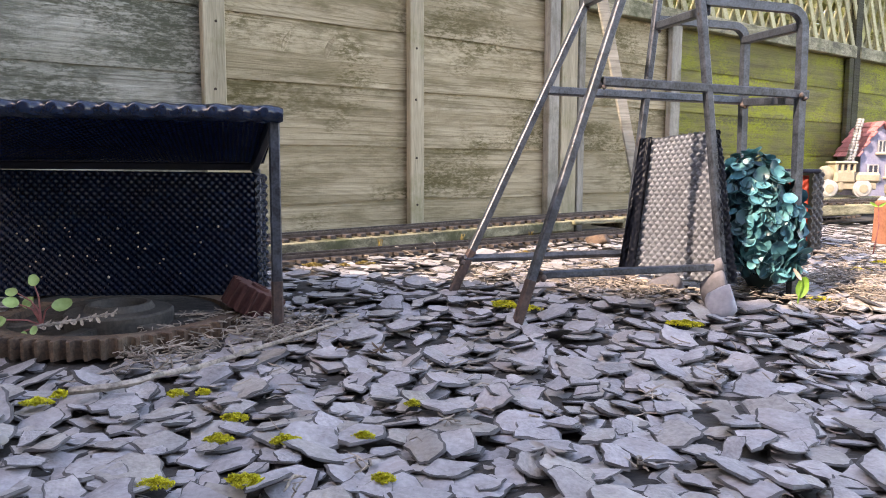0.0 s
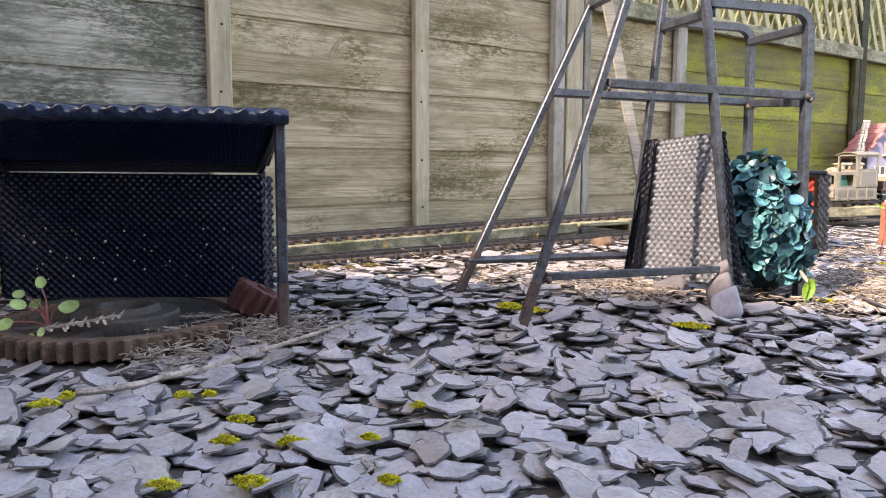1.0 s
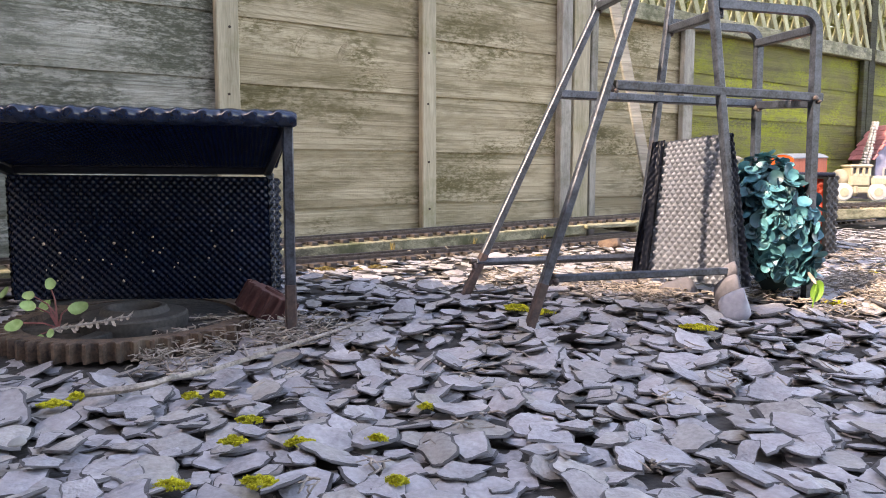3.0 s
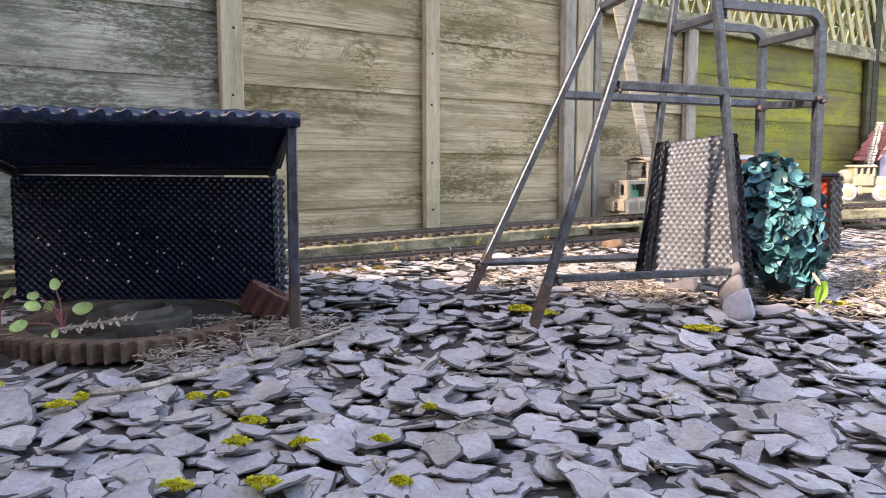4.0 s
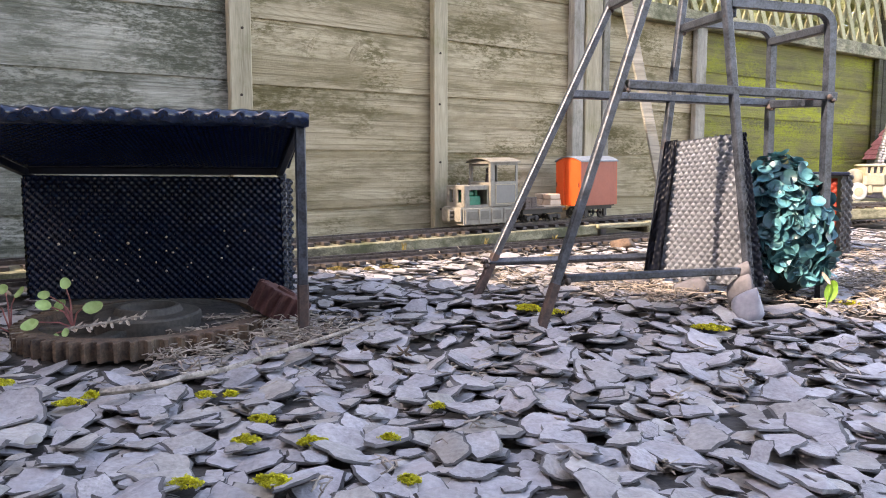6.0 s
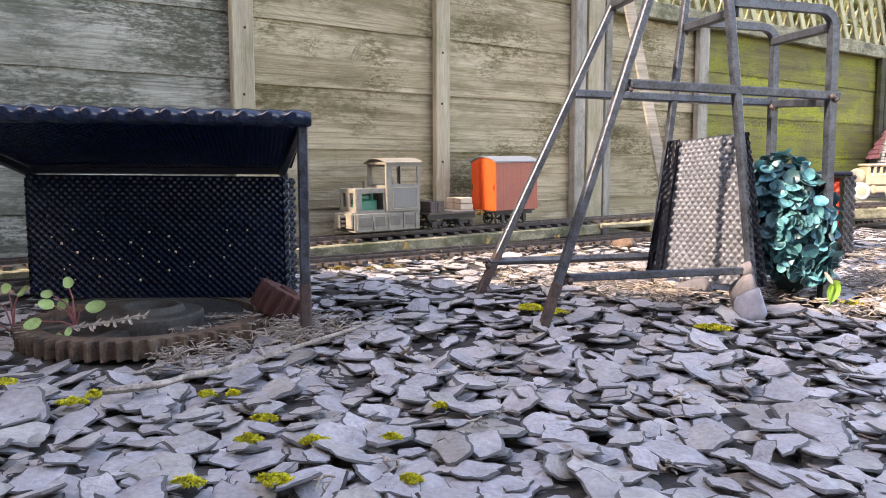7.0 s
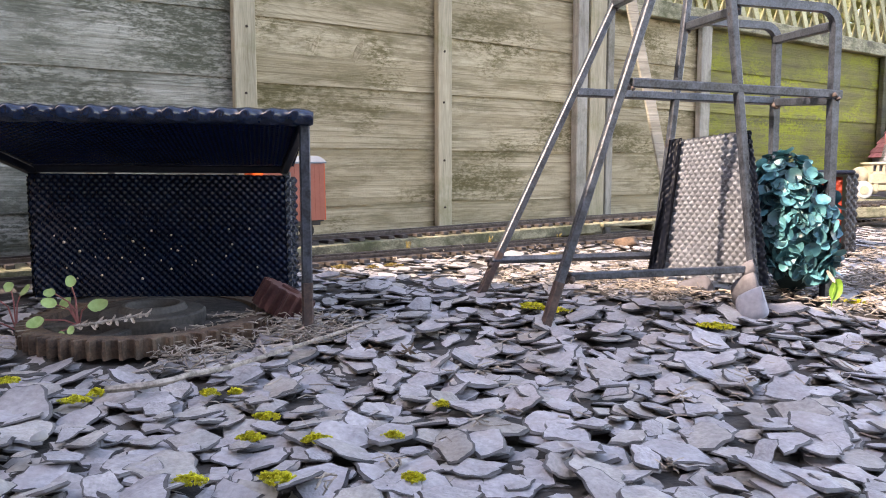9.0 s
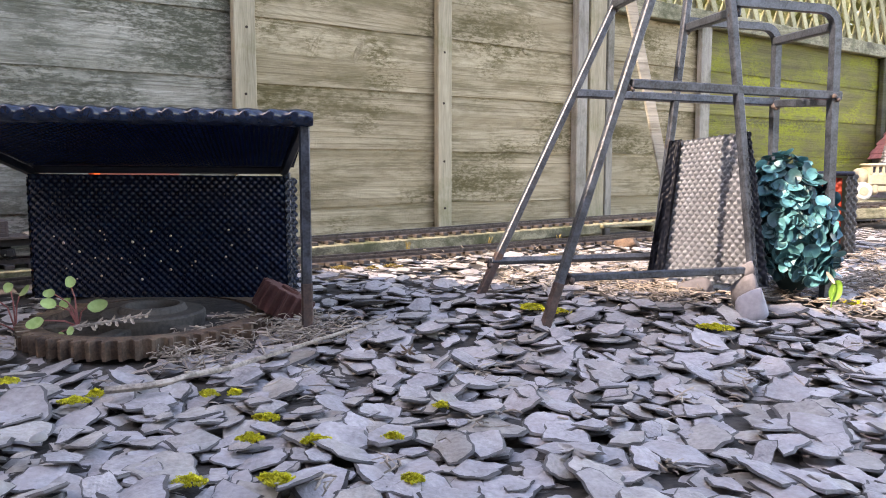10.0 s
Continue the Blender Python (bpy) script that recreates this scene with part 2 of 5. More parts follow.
M = {
    "slate": mat("slate", (0.215, 0.206, 0.210), (0.408, 0.392, 0.400), 26, (0.46, 0.66), spec=0.32, bump=1.0, fine=190, depth=0.0042, ramp_at=(0.34, 0.66), tints=0.75,
                 vary=0.15, stretch=(1, 1, 2), stain=(0.27, 0.235, 0.225), stain_scale=11, stain_lo=0.50, stain_hi=0.72),
    # rough broken edges, coloured darker than the faces to paint the shade on them
    "slate_edge_shade": mat("shaded_broken_slate_edge", (0.042, 0.040, 0.040), (0.130, 0.124, 0.122), 60, (0.6, 0.85), bump=1.0, fine=300, depth=0.003, stretch=(0.4, 0.4, 5), vary=0.3),
    "slates": mat("slate_far", (0.215, 0.206, 0.210), (0.408, 0.392, 0.400), 26, (0.46, 0.66), spec=0.32, bump=1.0, fine=190, depth=0.0042, ramp_at=(0.34, 0.66), tints=0.75,
                 vary=0.15, island=True, stain=(0.27, 0.235, 0.225), stain_scale=11, stain_lo=0.50, stain_hi=0.72),
    "soil": mat("soil", (0.018, 0.016, 0.014), (0.055, 0.048, 0.042), 30, (0.8, 0.95), bump=0.8, depth=0.004),
    "wood": board_mat("weathered_wood", (0.118, 0.090, 0.044), (0.300, 0.244, 0.148), (0.445, 0.372, 0.245), (0.082, 0.068, 0.020), 0.78),
    "wood_grey": board_mat("grey_wood", (0.090, 0.086, 0.062), (0.255, 0.246, 0.196), (0.40, 0.388, 0.325), (0.050, 0.055, 0.033), 1.35),
    "wood_green": board_mat("mossy_wood", (0.055, 0.048, 0.020), (0.115, 0.104, 0.042), (0.190, 0.170, 0.060), (0.255, 0.275, 0.012), 0.78, vary=0.12, patch=2.2),
    "mossy_post": board_mat("dark_mossy_post", (0.014, 0.013, 0.008), (0.030, 0.028, 0.016), (0.055, 0.052, 0.028), (0.045, 0.052, 0.008), 0.6),
    "plank": board_mat("pale_grey_plank", (0.13, 0.12, 0.098), (0.25, 0.235, 0.195), (0.34, 0.32, 0.27), (0.12, 0.115, 0.08), 0.3),
    "nail": mat("rusty_nail", (0.02, 0.014, 0.010), (0.05, 0.03, 0.02), 200, (0.6, 0.8), 0.4, bump=0.2),
    "batten": mat("batten_wood", (0.22, 0.19, 0.12), (0.46, 0.40, 0.28), 8, (0.7, 0.95), bump=0.5, fine=50, depth=0.0015,
                  stretch=(6, 9, 0.5), stain=(0.16, 0.16, 0.06), stain_scale=5, stain_lo=0.5, stain_hi=0.75, vary=0.12),
    "post_grey": mat("grey_post_wood", (0.16, 0.148, 0.12), (0.36, 0.335, 0.28), 8, (0.7, 0.95), bump=0.6, fine=60, depth=0.002, stretch=(6, 9, 0.5), stain=(0.10, 0.095, 0.06), stain_scale=6, stain_lo=0.48, stain_hi=0.7),
    "trellis": mat("trellis_wood", (0.24, 0.225, 0.11), (0.46, 0.43, 0.26), 20, (0.7, 0.9), bump=0.3, vary=0.25, grime=(0.13, 0.13, 0.04)),
    "beam": mat("beam_wood", (0.13, 0.12, 0.07), (0.34, 0.31, 0.20), 12, (0.7, 0.95), bump=0.6, fine=90, stretch=(0.8, 4, 5), ramp_at=(0.4, 0.6),
                stain=(0.07, 0.075, 0.03), stain_scale=7, stain_lo=0.45, stain_hi=0.62, vary=0.1, grime=(0.05, 0.045, 0.03)),
    "steel": mat("rusted_steel", (0.011, 0.0145, 0.021), (0.066, 0.078, 0.100), 60, (0.30, 0.48), 0.2, bump=0.7, fine=300, depth=0.0014, ramp_at=(0.38, 0.64), spec=0.55,
                 stain=(0.085, 0.060, 0.052), stain_scale=15, stain_lo=0.62, stain_hi=0.76),
    "rust": mat("rust", (0.046, 0.031, 0.023), (0.155, 0.098, 0.064), 40, (0.7, 0.95), 0.1, bump=0.9, fine=260, depth=0.0014, ramp_at=(0.38, 0.62), stain=(0.16, 0.125, 0.09), stain_scale=14, stain_lo=0.5, stain_hi=0.7),
    "rusty_foot": mat("rust_eaten_steel", (0.030, 0.020, 0.018), (0.105, 0.066, 0.056), 60, (0.55, 0.8), 0.1, bump=0.9, fine=260, depth=0.0016, stain=(0.035, 0.03, 0.032), stain_scale=20, stain_lo=0.52, stain_hi=0.68),
    "weld": mat("weld_rust", (0.045, 0.032, 0.028), (0.115, 0.088, 0.078), 90, (0.6, 0.85), 0.1, bump=0.8, fine=300, depth=0.001),
    "red_rust": mat("red_oxide", (0.05, 0.016, 0.015), (0.11, 0.04, 0.034), 40, (0.6, 0.85), 0.1, bump=0.5, fine=300, depth=0.001),
    "plate": mat("dark_dusty_iron", (0.028, 0.026, 0.024), (0.10, 0.09, 0.076), 30, (0.6, 0.9), 0.2, bump=0.6, fine=200),
    "black": mat("black_plastic", (0.002, 0.009, 0.032), (0.005, 0.017, 0.050), 40, (0.07, 0.24), bump=0.25, fine=160, depth=0.0008, spec=0.42),
    "black_gloss": mat("glossy_navy_plastic", (0.002, 0.008, 0.024), (0.004, 0.015, 0.042), 40, (0.16, 0.28), bump=0.15, fine=200, depth=0.0005, spec=0.55),
    "grey_dark": mat("dark_grey_dimple_plastic", (0.06, 0.06, 0.065), (0.10, 0.10, 0.105), 40, (0.25, 0.4), 0.3, bump=0.15, depth=0.0005),
    "black_worn": mat("worn_black_plastic", (0.003, 0.005, 0.012), (0.008, 0.012, 0.024), 40, (0.30, 0.50), bump=0.3, fine=200, depth=0.001, spec=0.36),
    "silver": mat("grey_dimple_plastic", (0.200, 0.215, 0.245), (0.300, 0.320, 0.358), 40, (0.24, 0.38), 0.12, bump=0.15, fine=200, depth=0.0005),
    "teal": mat("teal_leaf", (0.019, 0.092, 0.122), (0.074, 0.215, 0.226), 45, (0.30, 0.46), bump=0.2, vary=0.65, island=True, spec=0.4, ramp_at=(0.36, 0.64)),
    "teal_core": mat("leaf_shade_core", (0.005, 0.02, 0.022), (0.012, 0.035, 0.035), 30, (0.7, 0.9), bump=0.2),
    "green": mat("green_leaf", (0.19, 0.31, 0.09), (0.31, 0.45, 0.17), 60, (0.45, 0.6), bump=0.2, vary=0.2),
    "lime": mat("lime_leaf", (0.10, 0.22, 0.02), (0.17, 0.32, 0.04), 60, (0.4, 0.55), bump=0.2),
    "stem": mat("red_stem", (0.16, 0.05, 0.05), (0.30, 0.10, 0.09), 60, (0.5, 0.7), bump=0.2),
    "moss": mat("yellow_moss", (0.32, 0.30, 0.012), (0.66, 0.61, 0.04), 90, (0.8, 0.95), bump=0.5, vary=0.35, island=True),
    "moss_gold": mat("golden_moss", (0.15, 0.11, 0.03), (0.27, 0.20, 0.06), 90, (0.8, 0.95), bump=0.5, vary=0.3, island=True),
    "straw": mat("dry_straw", (0.165, 0.136, 0.110), (0.35, 0.30, 0.245), 60, (0.7, 0.9), bump=0.3, vary=0.45, island=True),
    "twig": mat("grey_twig", (0.15, 0.13, 0.11), (0.36, 0.315, 0.27), 70, (0.7, 0.9), bump=0.9, fine=300, ramp_at=(0.4, 0.6)),
    "quartz": mat("pale_stone", (0.235, 0.24, 0.275), (0.36, 0.365, 0.405), 25, (0.6, 0.85), bump=0.6, fine=160),
    "buff": mat("mauve_stone", (0.078, 0.074, 0.082), (0.142, 0.134, 0.145), 25, (0.6, 0.85), bump=0.8, fine=160, vary=0.2),
    "rail": mat("rail_metal", (0.05, 0.042, 0.04), (0.12, 0.10, 0.095), 60, (0.35, 0.55), 0.6, bump=0.2),
    "sleeper": mat("sleeper_plastic", (0.028, 0.022, 0.02), (0.065, 0.052, 0.045), 60, (0.6, 0.85), bump=0.3, vary=0.2),
    "cream": mat("cream_paint", (0.17, 0.158, 0.13), (0.25, 0.232, 0.19), 30, (0.5, 0.65), bump=0.15, fine=200, depth=0.0005, stain=(0.10, 0.092, 0.075), stain_scale=45, stain_lo=0.52, stain_hi=0.75),
    "grey_panel": mat("grey_panel", (0.150, 0.145, 0.130), (0.190, 0.183, 0.163), 25, (0.5, 0.65), bump=0.1, depth=0.0004),
    "orange": mat("orange_paint", (0.50, 0.062, 0.010), (0.58, 0.078, 0.014), 25, (0.45, 0.6), bump=0.12, fine=200, depth=0.0004),
    "oxide": mat("brick_red_paint", (0.285, 0.072, 0.040), (0.345, 0.094, 0.054), 25, (0.5, 0.65), bump=0.12, fine=200, depth=0.0004),
    "roof_grey": mat("grey_roof", (0.125, 0.145, 0.17), (0.18, 0.205, 0.235), 25, (0.45, 0.65), bump=0.15, depth=0.0004),
    "dark": mat("dark_underframe", (0.010, 0.009, 0.009), (0.026, 0.023, 0.022), 60, (0.5, 0.7), bump=0.2, depth=0.0005),
    # darker cream paints the shade of sunken underframe panels
    "recess": mat("shadowed_cream_panel", (0.10, 0.090, 0.072), (0.155, 0.140, 0.112), 30, (0.5, 0.7), bump=0.15, depth=0.0004),
    "bottle": mat("green_engine", (0.01, 0.16, 0.10), (0.02, 0.24, 0.15), 60, (0.35, 0.5), bump=0.1, depth=0.0004),
    "crate": mat("crate_wood", (0.055, 0.040, 0.034), (0.125, 0.092, 0.075), 40, (0.6, 0.8), bump=0.3, depth=0.0006),
    "barrel": mat("pale_box_wood", (0.42, 0.31, 0.22), (0.54, 0.42, 0.32), 40, (0.5, 0.7), bump=0.2, depth=0.0006),
    "brass": mat("brass", (0.45, 0.28, 0.10), (0.6, 0.4, 0.16), 40, (0.3, 0.45), 0.8, bump=0.1),
    "navy": mat("dark_figure", (0.03, 0.025, 0.03), (0.06, 0.05, 0.055), 40, (0.6, 0.8), bump=0.1),
    "pink": mat("pink_tile", (0.36, 0.13, 0.135), (0.46, 0.19, 0.19), 40, (0.6, 0.8), bump=0.3, vary=0.2),
    "lilac": mat("lilac_render", (0.19, 0.19, 0.28), (0.28, 0.28, 0.36), 30, (0.7, 0.9), bump=0.3),
    "chalk": mat("chalk_stone", (0.25, 0.24, 0.238), (0.42, 0.405, 0.39), 30, (0.7, 0.9), bump=0.5, vary=0.15),
    "toy": mat("toy_cream", (0.30, 0.262, 0.185), (0.39, 0.345, 0.25), 30, (0.5, 0.7), bump=0.2),
    "tyre": mat("toy_tyre", (0.34, 0.34, 0.33), (0.46, 0.46, 0.44), 30, (0.6, 0.8), bump=0.2),
    "glass_dark": mat("dark_pane", (0.04, 0.05, 0.07), (0.07, 0.08, 0.11), 30, (0.15, 0.25), bump=0.0),
    "redwall": mat("red_dimple_plastic", (0.36, 0.045, 0.024), (0.46, 0.07, 0.036), 40, (0.35, 0.5), bump=0.1),
    "brick": mat("rusty_brick", (0.18, 0.065, 0.035), (0.30, 0.13, 0.08), 40, (0.7, 0.9), bump=0.6, fine=200),
    "hedge": mat("hedge_leaf", (0.22, 0.22, 0.06), (0.55, 0.52, 0.24), 8, (0.5, 0.7), bump=0.2, vary=0.4, island=True),
    "render": mat("shade_wall_brick", (0.16, 0.115, 0.09), (0.26, 0.19, 0.15), 9, (0.8, 0.95), bump=0.4),
}


# ---- mesh helpers ----
def box(bm, size, at=(0, 0, 0), rot=None, bevel=0.0):
    m = Matrix.Translation(at) @ (rot.to_4x4() if rot else Matrix()) @ Matrix.Diagonal((*size, 1))
    g = bmesh.ops.create_cube(bm, size=1, matrix=m)
    if bevel:
        es = list({e for v in g["verts"] for e in v.link_edges})
        bmesh.ops.bevel(bm, geom=es, offset=bevel, segments=1, affect="EDGES")
    return bm


def rod(bm, p, q, r, r2=None, seg=10):
    """A round bar from p to q."""
    p, q = Vector(p), Vector(q)
    turn = (q - p).to_track_quat("Z", "Y").to_matrix().to_4x4()
    bmesh.ops.create_cone(bm, cap_ends=True, segments=seg, radius1=r, radius2=r if r2 is None else r2, depth=(q - p).length,
                          matrix=Matrix.Translation((p + q) / 2) @ turn)
    return bm


def tube(bm, pts, radii, seg=8):
    """A round bar through points, with a radius at each."""
    pts = [Vector(p) for p in pts]
    rings = []
    for i, (p, r) in enumerate(zip(pts, radii)):
        t = (pts[min(i + 1, len(pts) - 1)] - pts[max(i - 1, 0)]).normalized()
        u = t.cross(Vector((0, 0, 1))).normalized()
        v = u.cross(t)
        rings.append([bm.verts.new(p + (u * math.cos(k * math.tau / seg) + v * math.sin(k * math.tau / seg)) * r * (1 + 0.12 * math.sin(k * 2.3 + i))) for k in range(seg)])
    for r0, r1 in zip(rings, rings[1:]):
        for k in range(seg):
            bm.faces.new((r0[k], r0[(k + 1) % seg], r1[(k + 1) % seg], r1[k]))
    bm.faces.new(rings[0]), bm.faces.new(rings[-1][::-1])
    return bm


def square_bar(bm, p, q, w, h=None, side=(0.959, 0.284, 0), bevel=0.0018):
    """A square bar from p to q, one face square to side."""
    p, q = Vector(p), Vector(q)
    z = (q - p).normalized()
    x = Vector(side)
    x = (x - z * x.dot(z)).normalized()
    y = z.cross(x)
    rot = Matrix((x, y, z)).transposed()
    return box(bm, (w, h or w, (q - p).length), (p + q) / 2, rot, bevel)


def part(name, bm, material, parent=None, label="", smooth=False, at=None):
    """Links a bmesh as one mesh object; under a parent, points given in world space are moved into the parent's space."""
    if at is None and parent is not None:
        at = parent.get("base", (0, 0, 0))
    at = Vector(at or (0, 0, 0))
    me = bpy.data.meshes.new(name)
    bmesh.ops.translate(bm, verts=bm.verts, vec=-at)
    bmesh.ops.recalc_face_normals(bm, faces=bm.faces)
    bm.to_mesh(me)
    bm.free()
    me.materials.append(material)
    if smooth:
        me.polygons.foreach_set("use_smooth", [True] * len(me.polygons))
        if smooth == "auto":
            me.set_sharp_from_angle(angle=radians(40))
    ob = new(name, me)
    if parent is not None:
        ob.parent = parent
        ob["base"] = tuple(at)
    else:
        ob.location = at
        ob["base"] = tuple(at)
    if label:
        tagged(ob, label)
    return ob


def thing(name, base, label, category, group="", kind=""):
    ob = new(name)
    ob.empty_display_size = 0.02
    ob.location = base
    ob["base"] = tuple(base)
    return tagged(ob, label, category, group, kind)


def B():
    return bmesh.new()


D, NV = Vector((0.806, 0.592, 0)), Vector((-0.592, 0.806, 0))      # along the fence, and away through it


def fence_point(a, n, z):
    p = D * a + NV * n
    return Vector((p.x, p.y, z))


def smooth01(v):
    v = min(1.0, max(0.0, v))
    return v * v * (3 - 2 * v)


def ground_z(x, y):
    return -0.034 + 0.046 * smooth01((y - 0.85) / 0.5) + 0.004 * noise.noise((x * 3.1, y * 3.1, 0.4))


def rail_z(a):
    """Height of the deck under the upper track."""
    if a < 1.8:
        return 0.040 + 0.014 * (a - 0.86)
    return 0.053 + 0.019 * (min(a, 3.2) - 1.8)


N_TRACK, A_CURVE, R_CURVE = 1.60, 1.55, 3.6


def track(q):
    """Place and heading of the upper track, q metres along it: straight beside the fence, then a wide curve away from it."""
    f = max(0.0, (q - A_CURVE) / R_CURVE)
    along = min(q, A_CURVE) + R_CURVE * math.sin(f)
    p = fence_point(along, N_TRACK - R_CURVE * (1 - math.cos(f)), rail_z(q))
    return p, D * math.cos(f) - NV * math.sin(f)


# ---- ground ----
def build_ground():
    xs = np.concatenate([[-60, -20, -8, -3], np.arange(-1.6, 3.01, 0.06), [4, 8, 20, 60]])
    ys = np.concatenate([[-60, -20, -6, -2, -0.5, 0.1], np.arange(0.3, 3.6, 0.06), [5, 9, 20, 60]])
    verts = [(x, y, ground_z(x, y) - 0.012) for y in ys for x in xs]
    w = len(xs)
    faces = [(j * w + i, j * w + i + 1, (j + 1) * w + i + 1, (j + 1) * w + i) for j in range(len(ys) - 1) for i in range(w - 1)]
    me = bpy.data.meshes.new("ground")
    me.from_pydata(verts, [], faces)
    me.materials.append(M["soil"])
    return tagged(new("ground", me), "dark soil bed covered with slate chippings", "ground", kind="structure")


ground = build_ground()


# ---- fence ----
def build_board(a0, a1, z0, h, n, material, parent, lean=0.0):
    """One feather-edge board along the fence, its lower edge proud."""
    bm = B()
    L, k = a1 - a0, max(4, int((a1 - a0) / 0.12))
    rng = random.Random(int(a0 * 100 + z0 * 1000))
    rings = []
    ph = rng.uniform(0, 20)
    for i in range(k + 1):
        u = -L / 2 + L * i / k
        wob = (0.009 if 0.1 < z0 < 0.13 else 0.004) * noise.noise((u * 2.2 + ph, 0.3, 0)) + 0.0016 * noise.noise((u * 9 + ph, 2.3, 0))
        rings.append([bm.verts.new(p) for p in ((u, -0.0075, wob), (u, -0.003, h + 0.004), (u, 0.004, h + 0.004), (u, 0.004, wob))])
    for r, s in zip(rings, rings[1:]):
        for i in range(4):
            bm.faces.new((r[i], s[i], s[(i + 1) % 4], r[(i + 1) % 4]))
    bm.faces.new(rings[0]), bm.faces.new(rings[-1][::-1])
    ob = part("board", bm, material, parent, at=(0, 0, 0))
    ob.matrix_basis = Matrix.Translation(fence_point((a0 + a1) / 2, n, z0)) @ pose(0, 0, 0, 0, lean, 36.3)
    return ob


def upright(name, a, w, n0, n1, z0, z1, material, parent, tilt=0.0):
    bm = box(B(), (w, n1 - n0, z1 - z0), (0, 0, (z1 - z0) / 2), bevel=0.0025)
    ob = part(name, bm, material, parent, at=(0, 0, 0))
    ob.matrix_basis = Matrix.Translation(fence_point(a, (n0 + n1) / 2, z0)) @ pose(0, 0, 0, 0, tilt, 36.3)
    return ob


def build_fence():
    root = thing("fence", (0, 0, 0), "weathered timber panel fence with green algae stains", "fence", kind="structure")
    for i, z in enumerate((-0.03, 0.118, 0.259, 0.41, 0.56, 0.71, 0.86, 1.01, 1.16, 1.31, 1.46, 1.61)):
        h = 0.15
        build_board(-3.2, 0.02, z, h, 1.732, M["wood_grey"], root)
        build_board(0.03, 0.655, z + 0.003, h, 1.73, M["wood_grey"], root)
        build_board(0.655, 1.733, z, h, 1.728, M["wood"], root)
        build_board(1.85, 2.34, z, h, 1.735, M["wood"], root) if z < 0.70 else None
        build_board(2.345, 3.69, z, h, 1.735, M["wood_green"], root) if z < 0.70 else None
        build_board(3.75, 6.5, z, h, 1.735, M["wood_green"], root) if z < 0.70 else None
    for a, w in ((0.09, 0.05), (0.663, 0.052), (1.218, 0.045)):
        strip = upright("batten", a, w, 1.694, 1.716, -0.02, 1.75, M["batten"], root)
        for z in (0.10, 0.235, 0.379, 0.524, 0.67):
            nail = part("nail", rod(B(), (0, -0.0125, 0), (0, -0.008, 0), 0.0032, seg=8), M["nail"], strip, at=(0, 0, 0))
            nail.location = (0.006 * math.sin(z * 50 + a * 9), 0, z + 0.02 + 0.006 * math.sin(a * 31 + z * 70))
    # knots standing a little proud of the boards
    for a, z, w, h, turn in ((0.848, 0.503, 0.016, 0.062, 24), (0.967, 0.501, 0.020, 0.070, 28), (0.960, 0.427, 0.015, 0.040, -22), (1.530, 0.553, 0.030, 0.026, 0)):
        bm = B()
        bmesh.ops.create_icosphere(bm, subdivisions=3, radius=0.5)
        for v in bm.verts:
            dent = 1 - 0.5 * math.exp(-((v.co.x * 4) ** 2 + (v.co.z * 2.4) ** 2))
            v.co = Vector((v.co.x * w, v.co.y * 0.012 * dent, v.co.z * h * (1 + 0.25 * math.sin(5 * v.co.x))))
        knot = part("knot", bm, M["wood"], root, at=(0, 0, 0), smooth=True)
        knot.matrix_basis = Matrix.Translation(fence_point(a, 1.7258, z)) @ pose(0, 0, 0, 0, turn, 36.3)
    for a, w in ((2.355, 0.056),):
        upright("batten", a, w, 1.70, 1.722, -0.02, 0.72, M["post_grey"], root)
    upright("batten", 3.665, 0.04, 1.70, 1.722, -0.02, 0.72, M["mossy_post"], root)
    upright("post", 1.735, 0.045, 1.692, 1.72, -0.03, 1.8, M["post_grey"], root)
    upright("post", 1.80, 0.07, 1.69, 1.76, -0.03, 1.8, M["batten"], root)
    upright("post", 1.862, 0.03, 1.695, 1.72, -0.03, 1.8, M["post_grey"], root)
    upright("post", 3.72, 0.06, 1.70, 1.76, -0.03, 1.7, M["mossy_post"], root)
    upright("post", 4.25, 0.09, 1.70, 1.76, -0.03, 1.7, M["mossy_post"], root)
    for a0, a1, z0 in ((1.89, 3.70, 0.705), (3.74, 6.5, 0.705), (1.89, 3.70, 1.50)):
        bm = box(B(), (a1 - a0, 0.05, 0.055), (0, 0, 0.0275), bevel=0.003)
        ob = part("rail", bm, M["beam"], root, at=(0, 0, 0))
        ob.matrix_basis = Matrix.Translation(fence_point((a0 + a1) / 2, 1.72, z0)) @ pose(0, 0, 0, 0, 0, 36.3)
    # diagonal trellis slats above the rail
    slat = None
    for k in range(60):
        a = 1.2 + k * 0.085
        for s in (1, -1):
            a_mid = a + 0.34
            if not 1.95 < a_mid < 6.3:
                continue
            if slat is None:
                slat = part("slat", box(B(), (0.026, 0.008, 0.85), bevel=0.001), M["trellis"], root, at=(0, 0, 0))
                ob = slat
            else:
                ob = new("slat", slat.data)
                ob.parent = root
            ob.matrix_basis = Matrix.Translation(fence_point(a_mid, 1.715 + 0.009 * s, 1.135)) @ pose(0, 0, 0, 0, 26 * s, 36.3)
    return root


fence = build_fence()


def build_leaning_plank():
    bm = square_bar(B(), (0.508, 2.36, 0.80), (0.690, 2.46, 0.10), 0.036, 0.010, side=(0.95, 0.31, 0), bevel=0.002)
    return tagged(part("leaning_plank", bm, M["plank"], None, at=(0.690, 2.46, 0.10)),
                  "pale grey weathered plank leaning against the fence", "plank")


build_leaning_plank()


